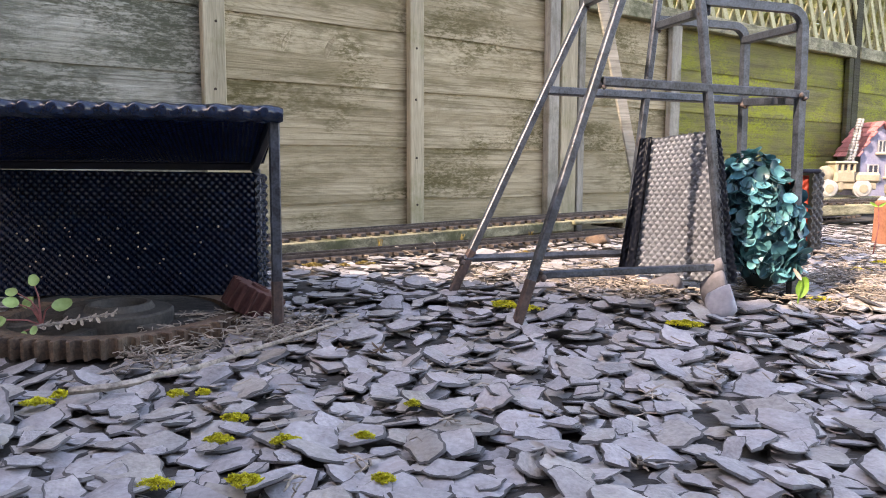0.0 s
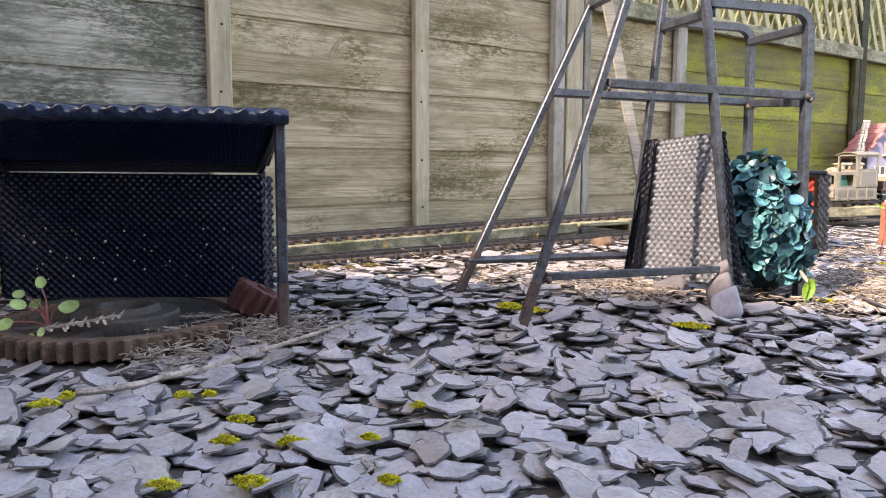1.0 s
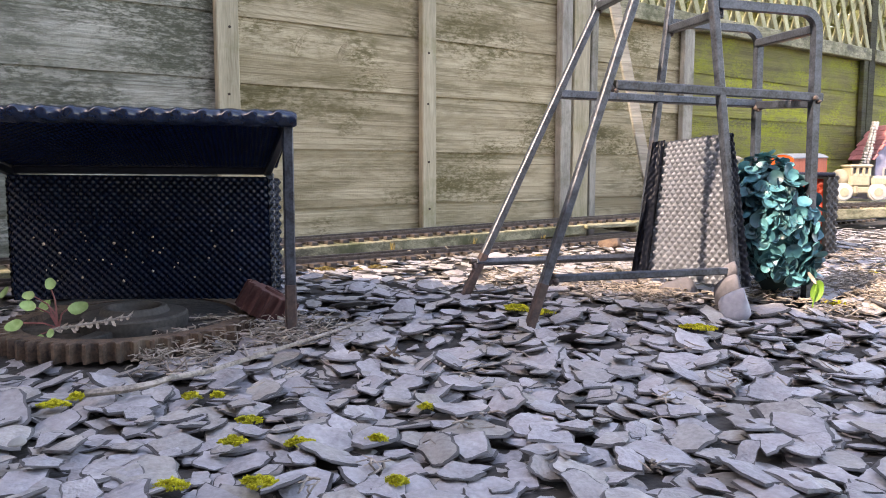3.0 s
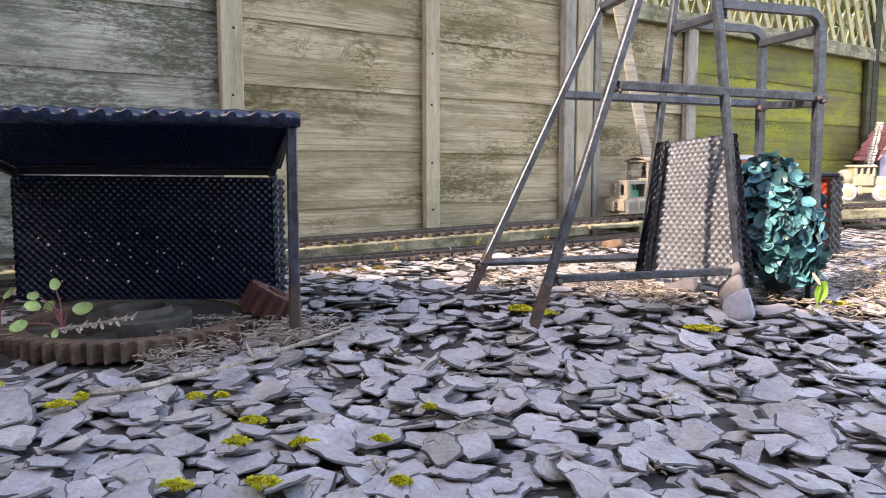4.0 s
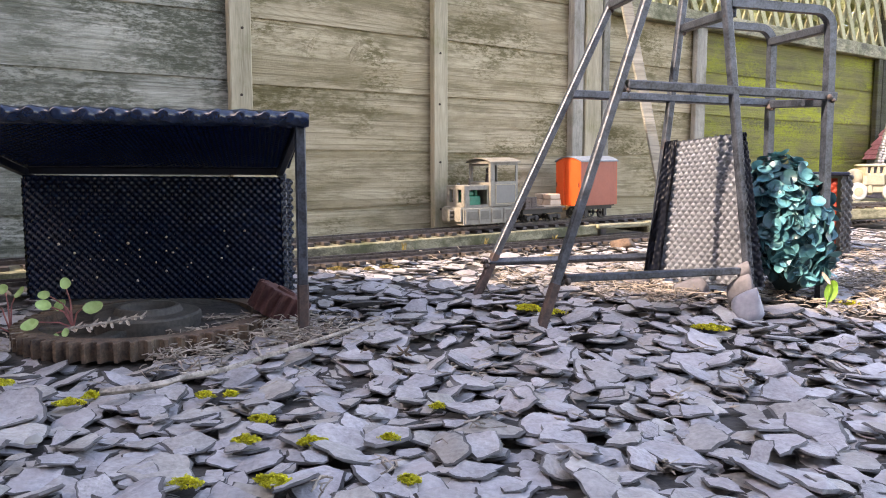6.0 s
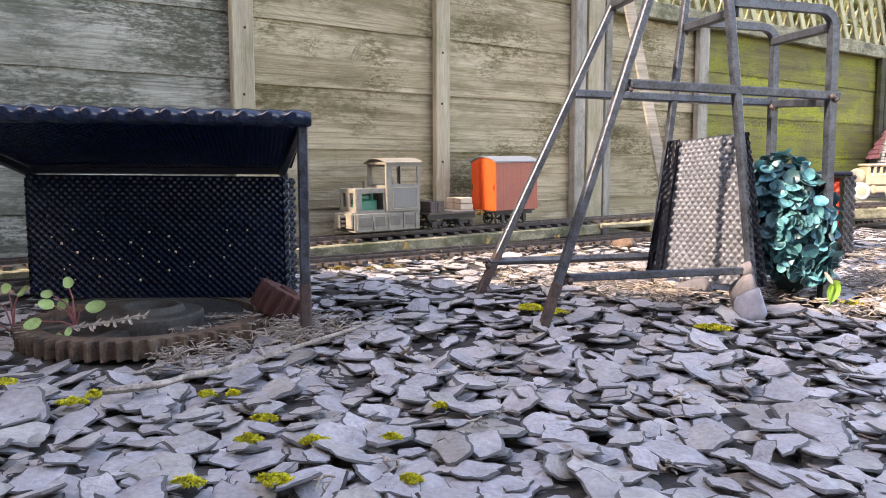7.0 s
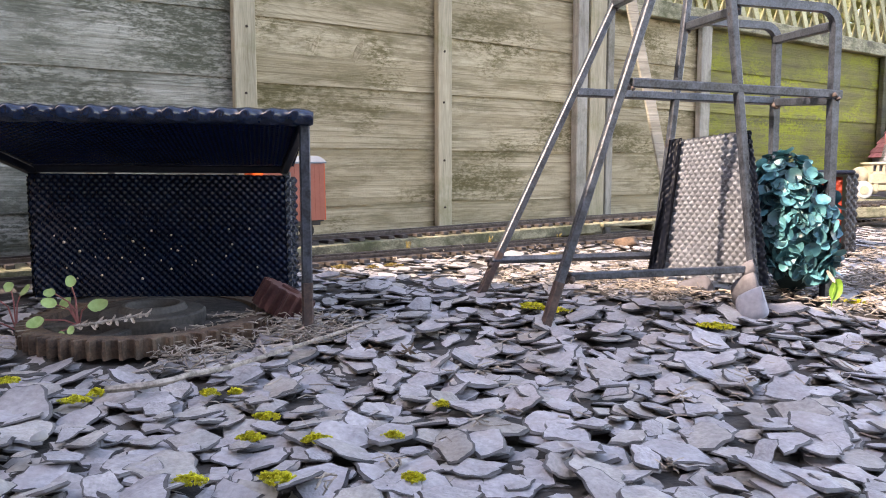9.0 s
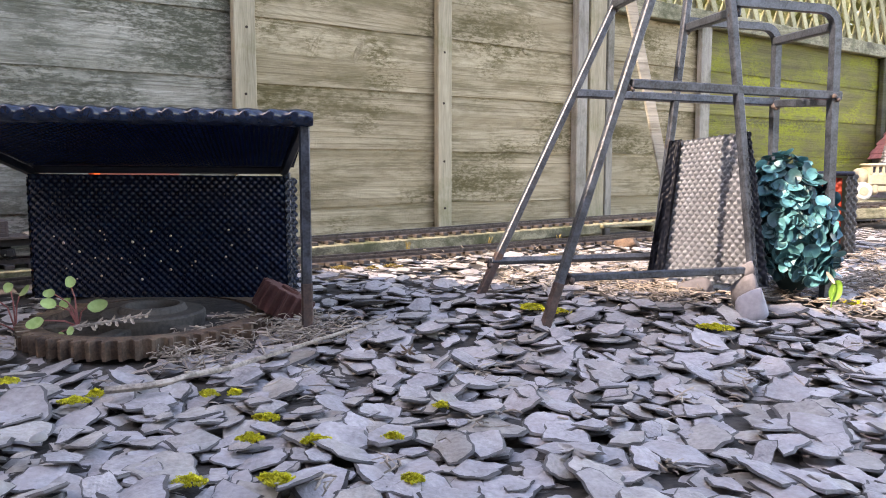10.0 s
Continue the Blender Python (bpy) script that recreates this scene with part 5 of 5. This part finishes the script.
def build_litter():
    """Dry stalks and needles scattered round the posts, the plant and the stand."""
    rng = random.Random(31)
    verts, faces = [], []
    spots = [(0.236, 0.775, 0.010, 7), (-0.095, 0.552, 0.008, 6), (0.18, 0.60, 0.012, 8), (0.03, 0.70, 0.012, 6), (-0.05, 0.60, 0.010, 8), (0.33, 0.85, 0.02, 8), (0.05, 0.90, 0.03, 10),
             (-0.20, 1.03, 0.04, 120), (-0.225, 1.05, 0.05, 170), (-0.29, 0.985, 0.05, 70), (-0.17, 1.07, 0.06, 110), (-0.34, 0.945, 0.07, 60), (0.55, 1.26, 0.10, 150), (0.70, 1.30, 0.07, 130), (0.30, 1.28, 0.10, 240),
             (0.72, 1.22, 0.06, 120), (1.0, 1.75, 0.14, 200), (0.15, 1.35, 0.12, 120), (-0.62, 0.97, 0.06, 60), (0.2, 0.95, 0.3, 50), (-0.1, 0.8, 0.25, 40), (0.5, 0.9, 0.3, 60), (0.2, 1.7, 0.4, 200), (0.7, 1.5, 0.3, 160), (1.35, 1.8, 0.3, 160), (0.62, 1.16, 0.08, 90), (0.80, 1.42, 0.10, 160), (0.36, 1.22, 0.06, 160), (-0.33, 0.93, 0.05, 60), (0.85, 1.28, 0.12, 150), (1.0, 1.45, 0.15, 260), (0.45, 1.45, 0.15, 200), (0.72, 1.20, 0.05, 90), (0.76, 1.33, 0.05, 200), (-0.35, 1.03, 0.04, 24), (-0.31, 1.09, 0.04, 40)]
    for x, y, r, k in spots:
        for _ in range(k):
            px, py = rng.gauss(x, r * 0.5), rng.gauss(y, r * 0.5)
            z = ground_z(px, py) + rng.uniform(0.001, 0.013)
            a, e = rng.uniform(0, math.tau), rng.gauss(0.05, 0.22)
            ln, w = rng.uniform(0.008, 0.030), rng.uniform(0.0005, 0.0011)
            t = Vector((math.cos(a) * math.cos(e), math.sin(a) * math.cos(e), math.sin(e)))
            s = Vector((-t.y, t.x, 0)).normalized() * w
            u = t.cross(s).normalized() * w
            p = Vector((px, py, z))
            bend = Vector((rng.uniform(-1, 1), rng.uniform(-1, 1), rng.uniform(-0.3, 1))) * ln * 0.15
            o = len(verts)
            for f in (0, 0.5, 1):
                c = p + t * ln * (f - 0.5) + bend * (1 if f == 0.5 else 0)
                verts += [c + s, c + u, c - s, c - u]
            for i in range(2):
                for j in range(4):
                    faces.append((o + i * 4 + j, o + i * 4 + (j + 1) % 4, o + i * 4 + 4 + (j + 1) % 4, o + i * 4 + 4 + j))
    me = bpy.data.meshes.new("dry_litter")
    me.from_pydata([tuple(v) for v in verts], [], faces)
    me.materials.append(M["straw"])
    tagged(new("dry_litter", me), "pale dry stalks and needles scattered on the slate", "plant litter", kind="stuff")


build_litter()


def build_dry_leaf(at, size, material, label, seed):
    rng = random.Random(seed)
    root = thing("dry_leaf", at, label, "dry leaf", "dry leaves on the slate")
    for k in range(rng.choice((7, 8, 9))):
        a = rng.uniform(0, math.tau)
        bm = B()
        cupped_leaf(bm, at, (rng.uniform(-0.6, 0.6), rng.uniform(-0.6, 0.2), 1), (math.cos(a), math.sin(a), rng.uniform(0.05, 0.35)), size * rng.uniform(0.5, 1.0), size * rng.uniform(0.15, 0.3), 0.4, 4)
        part("lobe", bm, material, root)
    return root


build_dry_leaf((0.101, 0.621, -0.022), 0.024, M["chalk"], "pale crumpled dry leaf lying on the slate", 3)
build_dry_leaf((-0.056, 0.938, -0.016), 0.016, M["rust"], "brown crumpled dry leaf on the slate", 5)
build_dry_leaf((-0.102, 0.95, -0.016), 0.014, M["rust"], "brown crumpled dry leaf on the slate", 8)
build_stone((-0.345, 0.615, -0.012), (0.016, 0.007, 0.01), M["chalk"], "tiny white stone chip among the slates", 31, 50)


def build_shoots(at, seed):
    rng = random.Random(seed)
    root = thing("grass_shoots", at, "thin yellow grass shoots beside the track", "grass", "grass shoots by the track")
    for k in range(5):
        tip = Vector(at) + Vector((rng.uniform(-0.007, 0.007), rng.uniform(-0.004, 0.004), rng.uniform(0.014, 0.030)))
        part("blade", tube(B(), (Vector(at) + Vector((rng.uniform(-0.01, 0.01), 0, 0)), (Vector(at) + tip) / 2 + Vector((rng.uniform(-0.004, 0.004), 0, 0)), tip), (0.0010, 0.0010, 0.0013), 5), M["moss_gold"], root)


build_shoots((-0.104, 1.785, 0.012), 1)
build_shoots((0.286, 2.07, 0.012), 2)
build_shoots((0.094, 1.93, 0.012), 4)


# ---- things beyond the stand ----
def build_red_shelter():
    base = (0.89, 1.80, 0.01)
    root = thing("red_hut", base, "small red and black dimpled plastic hut on the slate", "hut")
    part("red_sheet", dimple_sheet(((0.80, 1.835, 0.015), (0.925, 1.80, 0.015), (0.922, 1.80, 0.19), (0.80, 1.835, 0.19)), 0.018, 0.004, 7), M["redwall"], root, "red dimpled wall sheet", smooth=True)
    part("edge_sheet", dimple_sheet(((0.925, 1.785, 0.012), (0.958, 1.80, 0.012), (0.956, 1.80, 0.198), (0.922, 1.785, 0.198)), 0.018, 0.0045, 7), M["grey_dark"], root, "grey dimpled corner sheet", smooth=True)
    part("roof", box(B(), (0.17, 0.16, 0.010), (0.875, 1.875, 0.2), pose(0, 0, 0, 0, 0, -12).to_3x3(), 0.003), M["black_worn"], root)
    part("side_sheet", box(B(), (0.004, 0.14, 0.18), (0.955, 1.865, 0.105), pose(0, 0, 0, 0, 0, -12).to_3x3()), M["black_worn"], root)
    return root


hut = build_red_shelter()
hut.location.x -= 0.018


def build_toy_truck():
    base = Vector((1.574, 2.92, 0.094))
    root = thing("toy_truck", base, "cream toy truck with large grey wheels", "toy truck")
    R = pose(0, 0, 0, 0, 0, -6).to_3x3()

    def o(x, y, z):
        return base + R @ Vector((x, y, z))

    def bx(name, size, x, y, z, m, bev=0.004, parent=root, label=""):
        return part(name, box(B(), size, o(x, y, z), R, bev), m, parent, label)
    bx("chassis", (0.20, 0.08, 0.025), 0.03, 0, 0.042, M["toy"])
    cab = bx("cab", (0.075, 0.09, 0.05), 0.014, 0, 0.078, M["toy"], 0.008)
    bx("cab_roof", (0.086, 0.098, 0.012), 0.014, 0, 0.131, M["toy"], 0.005, cab)
    for x in (-0.018, 0.003, 0.025, 0.046):
        bx("pillar", (0.009, 0.09, 0.036), x, 0, 0.112, M["toy"], 0.002, cab)
    bx("window", (0.066, 0.07, 0.03), 0.014, 0, 0.112, M["glass_dark"], 0.001, cab, "dark cab window")
    bm = B()
    bmesh.ops.create_uvsphere(bm, u_segments=16, v_segments=10, radius=0.035, matrix=Matrix.Translation(o(-0.043, 0, 0.085)))
    part("bonnet", bm, M["toy"], root, smooth=True)
    bx("bed", (0.09, 0.09, 0.04), 0.10, 0, 0.075, M["toy"], 0.01)
    bx("mudguard", (0.03, 0.085, 0.05), 0.0, 0, 0.045, M["toy"], 0.01)
    for x in (-0.045, 0.078):
        bm = B()
        rod(bm, o(x, -0.05, 0.034), o(x, -0.022, 0.034), 0.034, seg=24)
        bmesh.ops.bevel(bm, geom=[e for e in bm.edges if e.calc_face_angle(0) > 1.2], offset=0.006, segments=2, affect="EDGES")
        wh = part("wheel", bm, M["tyre"], root, "grey rubber wheel", smooth="auto")
        part("hub", rod(B(), o(x, -0.053, 0.034), o(x, -0.045, 0.034), 0.016, seg=16), M["toy"], wh)
    return root


truck = build_toy_truck()
truck.location, truck.scale = (1.716, 3.183, 0.0838), (1.09, 1.09, 1.09)


def build_toy_house():
    base = Vector((1.85, 3.26, 0.075))
    root = thing("toy_house", base, "resin ornament cottage with a pink tiled roof and stone chimney", "ornament house")
    R = pose(0, 0, 0, 0, 0, 2).to_3x3()

    def o(x, y, z):
        return base + R @ Vector((x, y, z))
    bm = B()
    prof = [(-0.085, 0.0), (0.085, 0.0), (0.085, 0.19), (0.0, 0.315), (-0.085, 0.19)]
    f0, f1 = [bm.verts.new(o(y + 0.03, -0.08, z)) for y, z in prof], [bm.verts.new(o(y + 0.03, 0.1, z)) for y, z in prof]
    bm.faces.new(f0), bm.faces.new(f1[::-1])
    for i in range(5):
        j = (i + 1) % 5
        bm.faces.new((f0[i], f1[i], f1[j], f0[j]))
    part("wall", bm, M["lilac"], root)
    # tiled roof slopes in rows
    tile = None
    for s in (-1, 1):
        for i in range(7):
            for j in range(7):
                f = (i + 0.5) / 7
                x, z = s * (0.105 - 0.105 * f) + 0.03, 0.172 + 0.15 * f
                y = -0.10 + 0.21 * (j + 0.5 + 0.5 * (i % 2)) / 7.5
                if tile is None:
                    tile = part("roof_tile", box(B(), (0.032, 0.029, 0.008), (0, 0, 0), None, 0.002), M["pink"], root, at=(0, 0, 0))
                    ob = tile
                else:
                    ob = new("roof_tile", tile.data)
                    ob.parent = root
                ob.matrix_basis = Matrix.Translation(R @ Vector((x, y, z))) @ R.to_4x4() @ pose(0, 0, 0, 0, s * 49, 0)
    bm = B()
    rng = random.Random(4)
    for k in range(20):
        z = 0.10 + 0.012 * k
        wd = 0.034 - 0.0007 * k
        for q in range(2):
            box(bm, (wd * rng.uniform(0.4, 0.62), wd, 0.0125), o(-0.125 + 0.0026 * k + (q - 0.5) * wd * 0.6, -0.095, z), R @ pose(0, 0, 0, rng.uniform(-8, 8), rng.uniform(-6, 6), rng.uniform(-20, 20)).to_3x3(), 0.003)
    part("chimney_stack", bm, M["chalk"], root, "rough white stone chimney")
    for x, z, w, h in ((0.035, 0.215, 0.034, 0.05), (0.0, 0.11, 0.045, 0.05), (0.075, 0.11, 0.035, 0.05)):
        win = part("window", box(B(), (w, 0.006, h), o(x, -0.083, z), R, 0.001), M["glass_dark"], root, "dark blue window")
        part("window_frame", frame_box(w, h, lambda a, b: o(x + a, -0.087, z + b), R), M["chalk"], win)
        part("sill", box(B(), (w + 0.02, 0.02, 0.012), o(x, -0.09, z - h / 2 - 0.006), R, 0.003), M["barrel"], win)
    return root


def frame_box(w, h, o, R):
    bm = B()
    for a in (-w / 2, 0, w / 2):
        box(bm, (0.005, 0.006, h + 0.005), o(a, 0), R)
    for b in (-h / 2, h / 2):
        box(bm, (w + 0.004, 0.0055, 0.005), o(0, b), R)
    return bm


house = build_toy_house()
house.location, house.scale = (1.955, 3.425, 0.0838), (1.0, 1.0, 1.0)


def build_right_edge_things():
    bm = box(B(), (0.05, 0.06, 0.13), (1.193, 1.95, 0.06), pose(0, 0, 0, 0, 3, 12).to_3x3(), 0.006)
    for v in bm.verts:
        v.co += 0.003 * Vector(noise.noise_vector(v.co * 40))
    tagged(part("rusty_block", bm, M["brick"], None, at=(1.193, 1.95, 0.0)), "rust-orange upright block on the slate", "block")
    bm = box(B(), (0.05, 0.03, 0.12), (1.395, 2.3, 0.06), pose(0, 0, 0, 2, 2, 10).to_3x3(), 0.01)
    for v in bm.verts:
        v.co += 0.005 * Vector(noise.noise_vector(v.co * 30))
    tagged(part("white_block", bm, M["chalk"], None, at=(1.395, 2.3, 0.0)), "white chalky block under the track deck", "block")
    root = thing("seedling", (1.02, 1.72, 0.01), "thin red-stalked seedling with green tips", "seedling")
    part("stalk", rod(rod(B(), (1.02, 1.72, 0.005), (1.03, 1.72, 0.08), 0.0018, 0.0015, 6), (1.03, 1.72, 0.08), (1.026, 1.72, 0.125), 0.0015, 0.001, 6), M["stem"], root)
    for tip in ((-0.9, 0, 0.6), (0.9, 0, 0.5)):
        bm = B()
        cupped_leaf(bm, (1.026, 1.72, 0.12), (0, -1, 0.3), tip, 0.022, 0.006, 0.2)
        part("leaf", bm, M["lime"], root, smooth=True)


build_right_edge_things()


# ---- slate chippings ----
def chip(rng):
    """One slate of unit 6 cm: a flat flake with a nibbled outline, split along its laminae into a lower and an upper leaf."""
    n, ly, turn = rng.choice((4, 5, 5, 5, 6)), rng.uniform(0.55, 0.95), rng.uniform(0, math.tau)
    th = rng.uniform(0.036, 0.080)
    corners = []
    for i in range(n):
        a = (i + rng.uniform(-0.34, 0.34)) / n * math.tau
        r = rng.uniform(0.44, 0.62)
        corners.append(Vector((r * math.cos(a), r * ly * math.sin(a))))
    edge = []
    for p, q in zip(corners, corners[1:] + corners[:1]):
        side = Vector((q.y - p.y, p.x - q.x))
        for f in (0.0, 0.28, 0.52, 0.77):
            bow = rng.uniform(-0.055, 0.055) if f else 0.0
            edge.append(p.lerp(q, f) * (0.97 if f == 0 else 1.0) + side * bow)
    m = len(edge)
    chipped = [1 - 0.20 * max(0.0, noise.noise((3.1 * p.x + turn * 9, 3.1 * p.y, turn))) for p in edge]
    lean = Vector((rng.uniform(-0.05, 0.05), rng.uniform(-0.05, 0.05)))
    vs, fs = [], []

    def ring(scale, z, rough=0.0, relief=0.0):
        for k, p in enumerate(edge):
            f = scale(k) * (1 + rng.uniform(-rough, rough))
            x, y = p.x * f, p.y * f
            h = z + lean.dot(Vector((x, y))) + relief * noise.noise((4 * x + turn * 5, 4 * y, turn))
            vs.append((0.06 * (x * math.cos(turn) - y * math.sin(turn)), 0.06 * (x * math.sin(turn) + y * math.cos(turn)), 0.06 * h))

    ring(lambda k: 0.80, -th * 0.5, 0.06)
    ring(lambda k: 1.0, -th * 0.10, 0.015)
    ring(lambda k: 0.985 * chipped[k] ** 0.5, th * 0.06, 0.015)
    ring(lambda k: chipped[k] * 0.965, th * 0.16, 0.02)
    ring(lambda k: chipped[k] * 0.915, th * 0.44, 0.03, 0.018)
    ring(lambda k: chipped[k] * 0.52, th * 0.54, 0.0, 0.060)
    vs.append((0, 0, 0.06 * (th * 0.5 + rng.uniform(-0.012, 0.018))))
    for o in range(0, 5 * m, m):
        for i in range(m):
            j = (i + 1) % m
            fs.append((o + i, o + j, o + m + j, o + m + i))
    fs += [(5 * m + i, 5 * m + (i + 1) % m, 6 * m) for i in range(m)]
    fs.append(tuple(range(m))[::-1])
    return vs, fs


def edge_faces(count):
    """Material slots of a slate's faces: its broken rim and its underside take the second one, darkened to paint their
    shade.
    """
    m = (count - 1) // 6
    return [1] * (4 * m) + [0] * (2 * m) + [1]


def build_slates():
    rng = random.Random(77)
    shapes = [chip(rng) for k in range(60)]
    meshes = []
    for k, (vs, fs) in enumerate(shapes):
        me = bpy.data.meshes.new("slate")
        me.from_pydata(vs, [], fs)
        me.materials.append(M["slate"])
        me.materials.append(M["slate_edge_shade"])
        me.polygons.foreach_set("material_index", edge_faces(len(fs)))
        me.polygons.foreach_set("use_smooth", [True] * len(me.polygons))
        me.set_sharp_from_angle(angle=radians(28))
        meshes.append(me)
    # layered scatter over the bed, a jittered grid in each layer
    spots = []
    for layer, (step, lo, hi) in enumerate(((0.029, 0.040, 0.054), (0.036, 0.032, 0.060), (0.036, 0.020, 0.066))):
        y = -0.30
        while y < 2.6:
            x = -1.5
            while x < 2.4:
                px, py = x + rng.uniform(-0.5, 0.5) * step, y + rng.uniform(-0.5, 0.5) * step
                x += step * (1.0 if y < 1.3 else 1.25) * (1.0 if abs(x) < 0.7 * y + 0.15 else 1.5)
                if NV.x * px + NV.y * py > 1.50:
                    continue
                if layer == 2 and rng.random() < 0.32:
                    continue
                g = (px + 0.447) ** 2 + (py - 1.127) ** 2
                if g < 0.192 ** 2:
                    continue
                s = rng.uniform(lo, hi) * (1.0 + (0.25 if rng.random() < 0.12 else 0)) * (1.0 if py < 1.2 else 0.92)
                z = ground_z(px, py) + (-0.015, -0.007, 0.002)[layer] + rng.uniform(-0.003, 0.003)
                n = NV.x * px + NV.y * py
                if n > 1.37 and n < 1.51:
                    z -= 0.010
                tilt = 6 + 1.5 * layer + (5 if rng.random() < 0.12 else 0)
                if g < 0.24 ** 2:
                    z -= 0.005
                calm = 1.0 - 0.45 * smooth01((py - 1.0) / 0.4)
                tilt *= calm
                m = Matrix.Translation((px, py, z)) @ pose(0, 0, 0, 4 * calm, 0, 0) @ pose(0, 0, 0, rng.gauss(0, tilt), rng.gauss(0, tilt), rng.uniform(0, 360)) @ Matrix.Diagonal((s / 0.06, s / 0.06, s / 0.06 * rng.uniform(0.7, 1.5), 1))
                spots.append((layer, px, py, rng.randrange(len(shapes)), m))
            y += step * (1.0 if y < 1.3 else 1.2)
    # the nearest top slates are objects, the rest one sheet of loose stones
    near = [s for s in spots if s[0] == 2 and 0.43 < s[2] < 1.05 and abs(s[1]) < 0.62 * s[2]]
    near.sort(key=lambda s: s[2])
    near = near[:300]
    for _, _, _, k, m in near:
        ob = new("slate", meshes[k])
        ob.parent = ground
        ob.matrix_basis = m
    picked = {id(s) for s in near}
    V, F, kinds, o = [], [], [], 0
    for s in spots:
        if id(s) in picked:
            continue
        vs, fs = shapes[s[3]]
        a = np.array(s[4])
        pts = np.c_[np.array(vs), np.ones(len(vs))] @ a.T
        V.append(pts[:, :3])
        F += [tuple(i + o for i in f) for f in fs]
        o += len(vs)
        kinds.append(len(fs))
    me = bpy.data.meshes.new("slate_chippings")
    me.from_pydata(np.concatenate(V).tolist(), [], F)
    me.materials.append(M["slates"])
    me.materials.append(M["slate_edge_shade"])
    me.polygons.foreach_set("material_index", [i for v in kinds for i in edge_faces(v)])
    me.polygons.foreach_set("use_smooth", [True] * len(me.polygons))
    me.set_sharp_from_angle(angle=radians(28))
    tagged(new("slate_chippings", me), "loose blue-grey slate chippings covering the bed", "slate chippings", kind="stuff")


build_slates()


# ---- what moves ----
SPEED, SLOWING = 0.3222, 0.0004      # at 7.5 s, and half the deceleration
VAN_FRONT = 1.123      # metres along the track of the van's leading end at 7.5 s


def vehicle_pose(q_front, length):
    """Pose of a vehicle whose leading end is q_front along the track; it travels towards smaller q."""
    p0, _ = track(q_front)
    p1, _ = track(q_front + length)
    fwd = (p0 - p1).normalized()
    side = Vector((0, 0, 1)).cross(fwd).normalized()
    up = fwd.cross(side)
    m = Matrix((fwd, side, up)).transposed().to_4x4()
    m.translation = p1 + up * RAIL_TOP
    return m


def travelled(t):
    """Metres along the track of the van's leading end at t seconds."""
    return VAN_FRONT - SPEED * (t - 7.5) + SLOWING * (t - 7.5) ** 2


def motions():
    for (root, wheels), lead, length in ((VAN, 0.0, 0.142), (FLAT, -0.208, 0.155), (LOCO, -0.237 - 0.182, 0.182)):
        walk(root, [(i * 0.25, vehicle_pose(travelled(i * 0.25) + lead, length)) for i in range(41)])
        for w in wheels:
            r, x = w["radius"], w.location.x
            walk(w, [(i / 30, Matrix.Translation((x, 0, r)) @ Matrix.Rotation((travelled(0) - travelled(i / 30)) / r % math.tau, 4, "Y")) for i in range(301)])


motions()
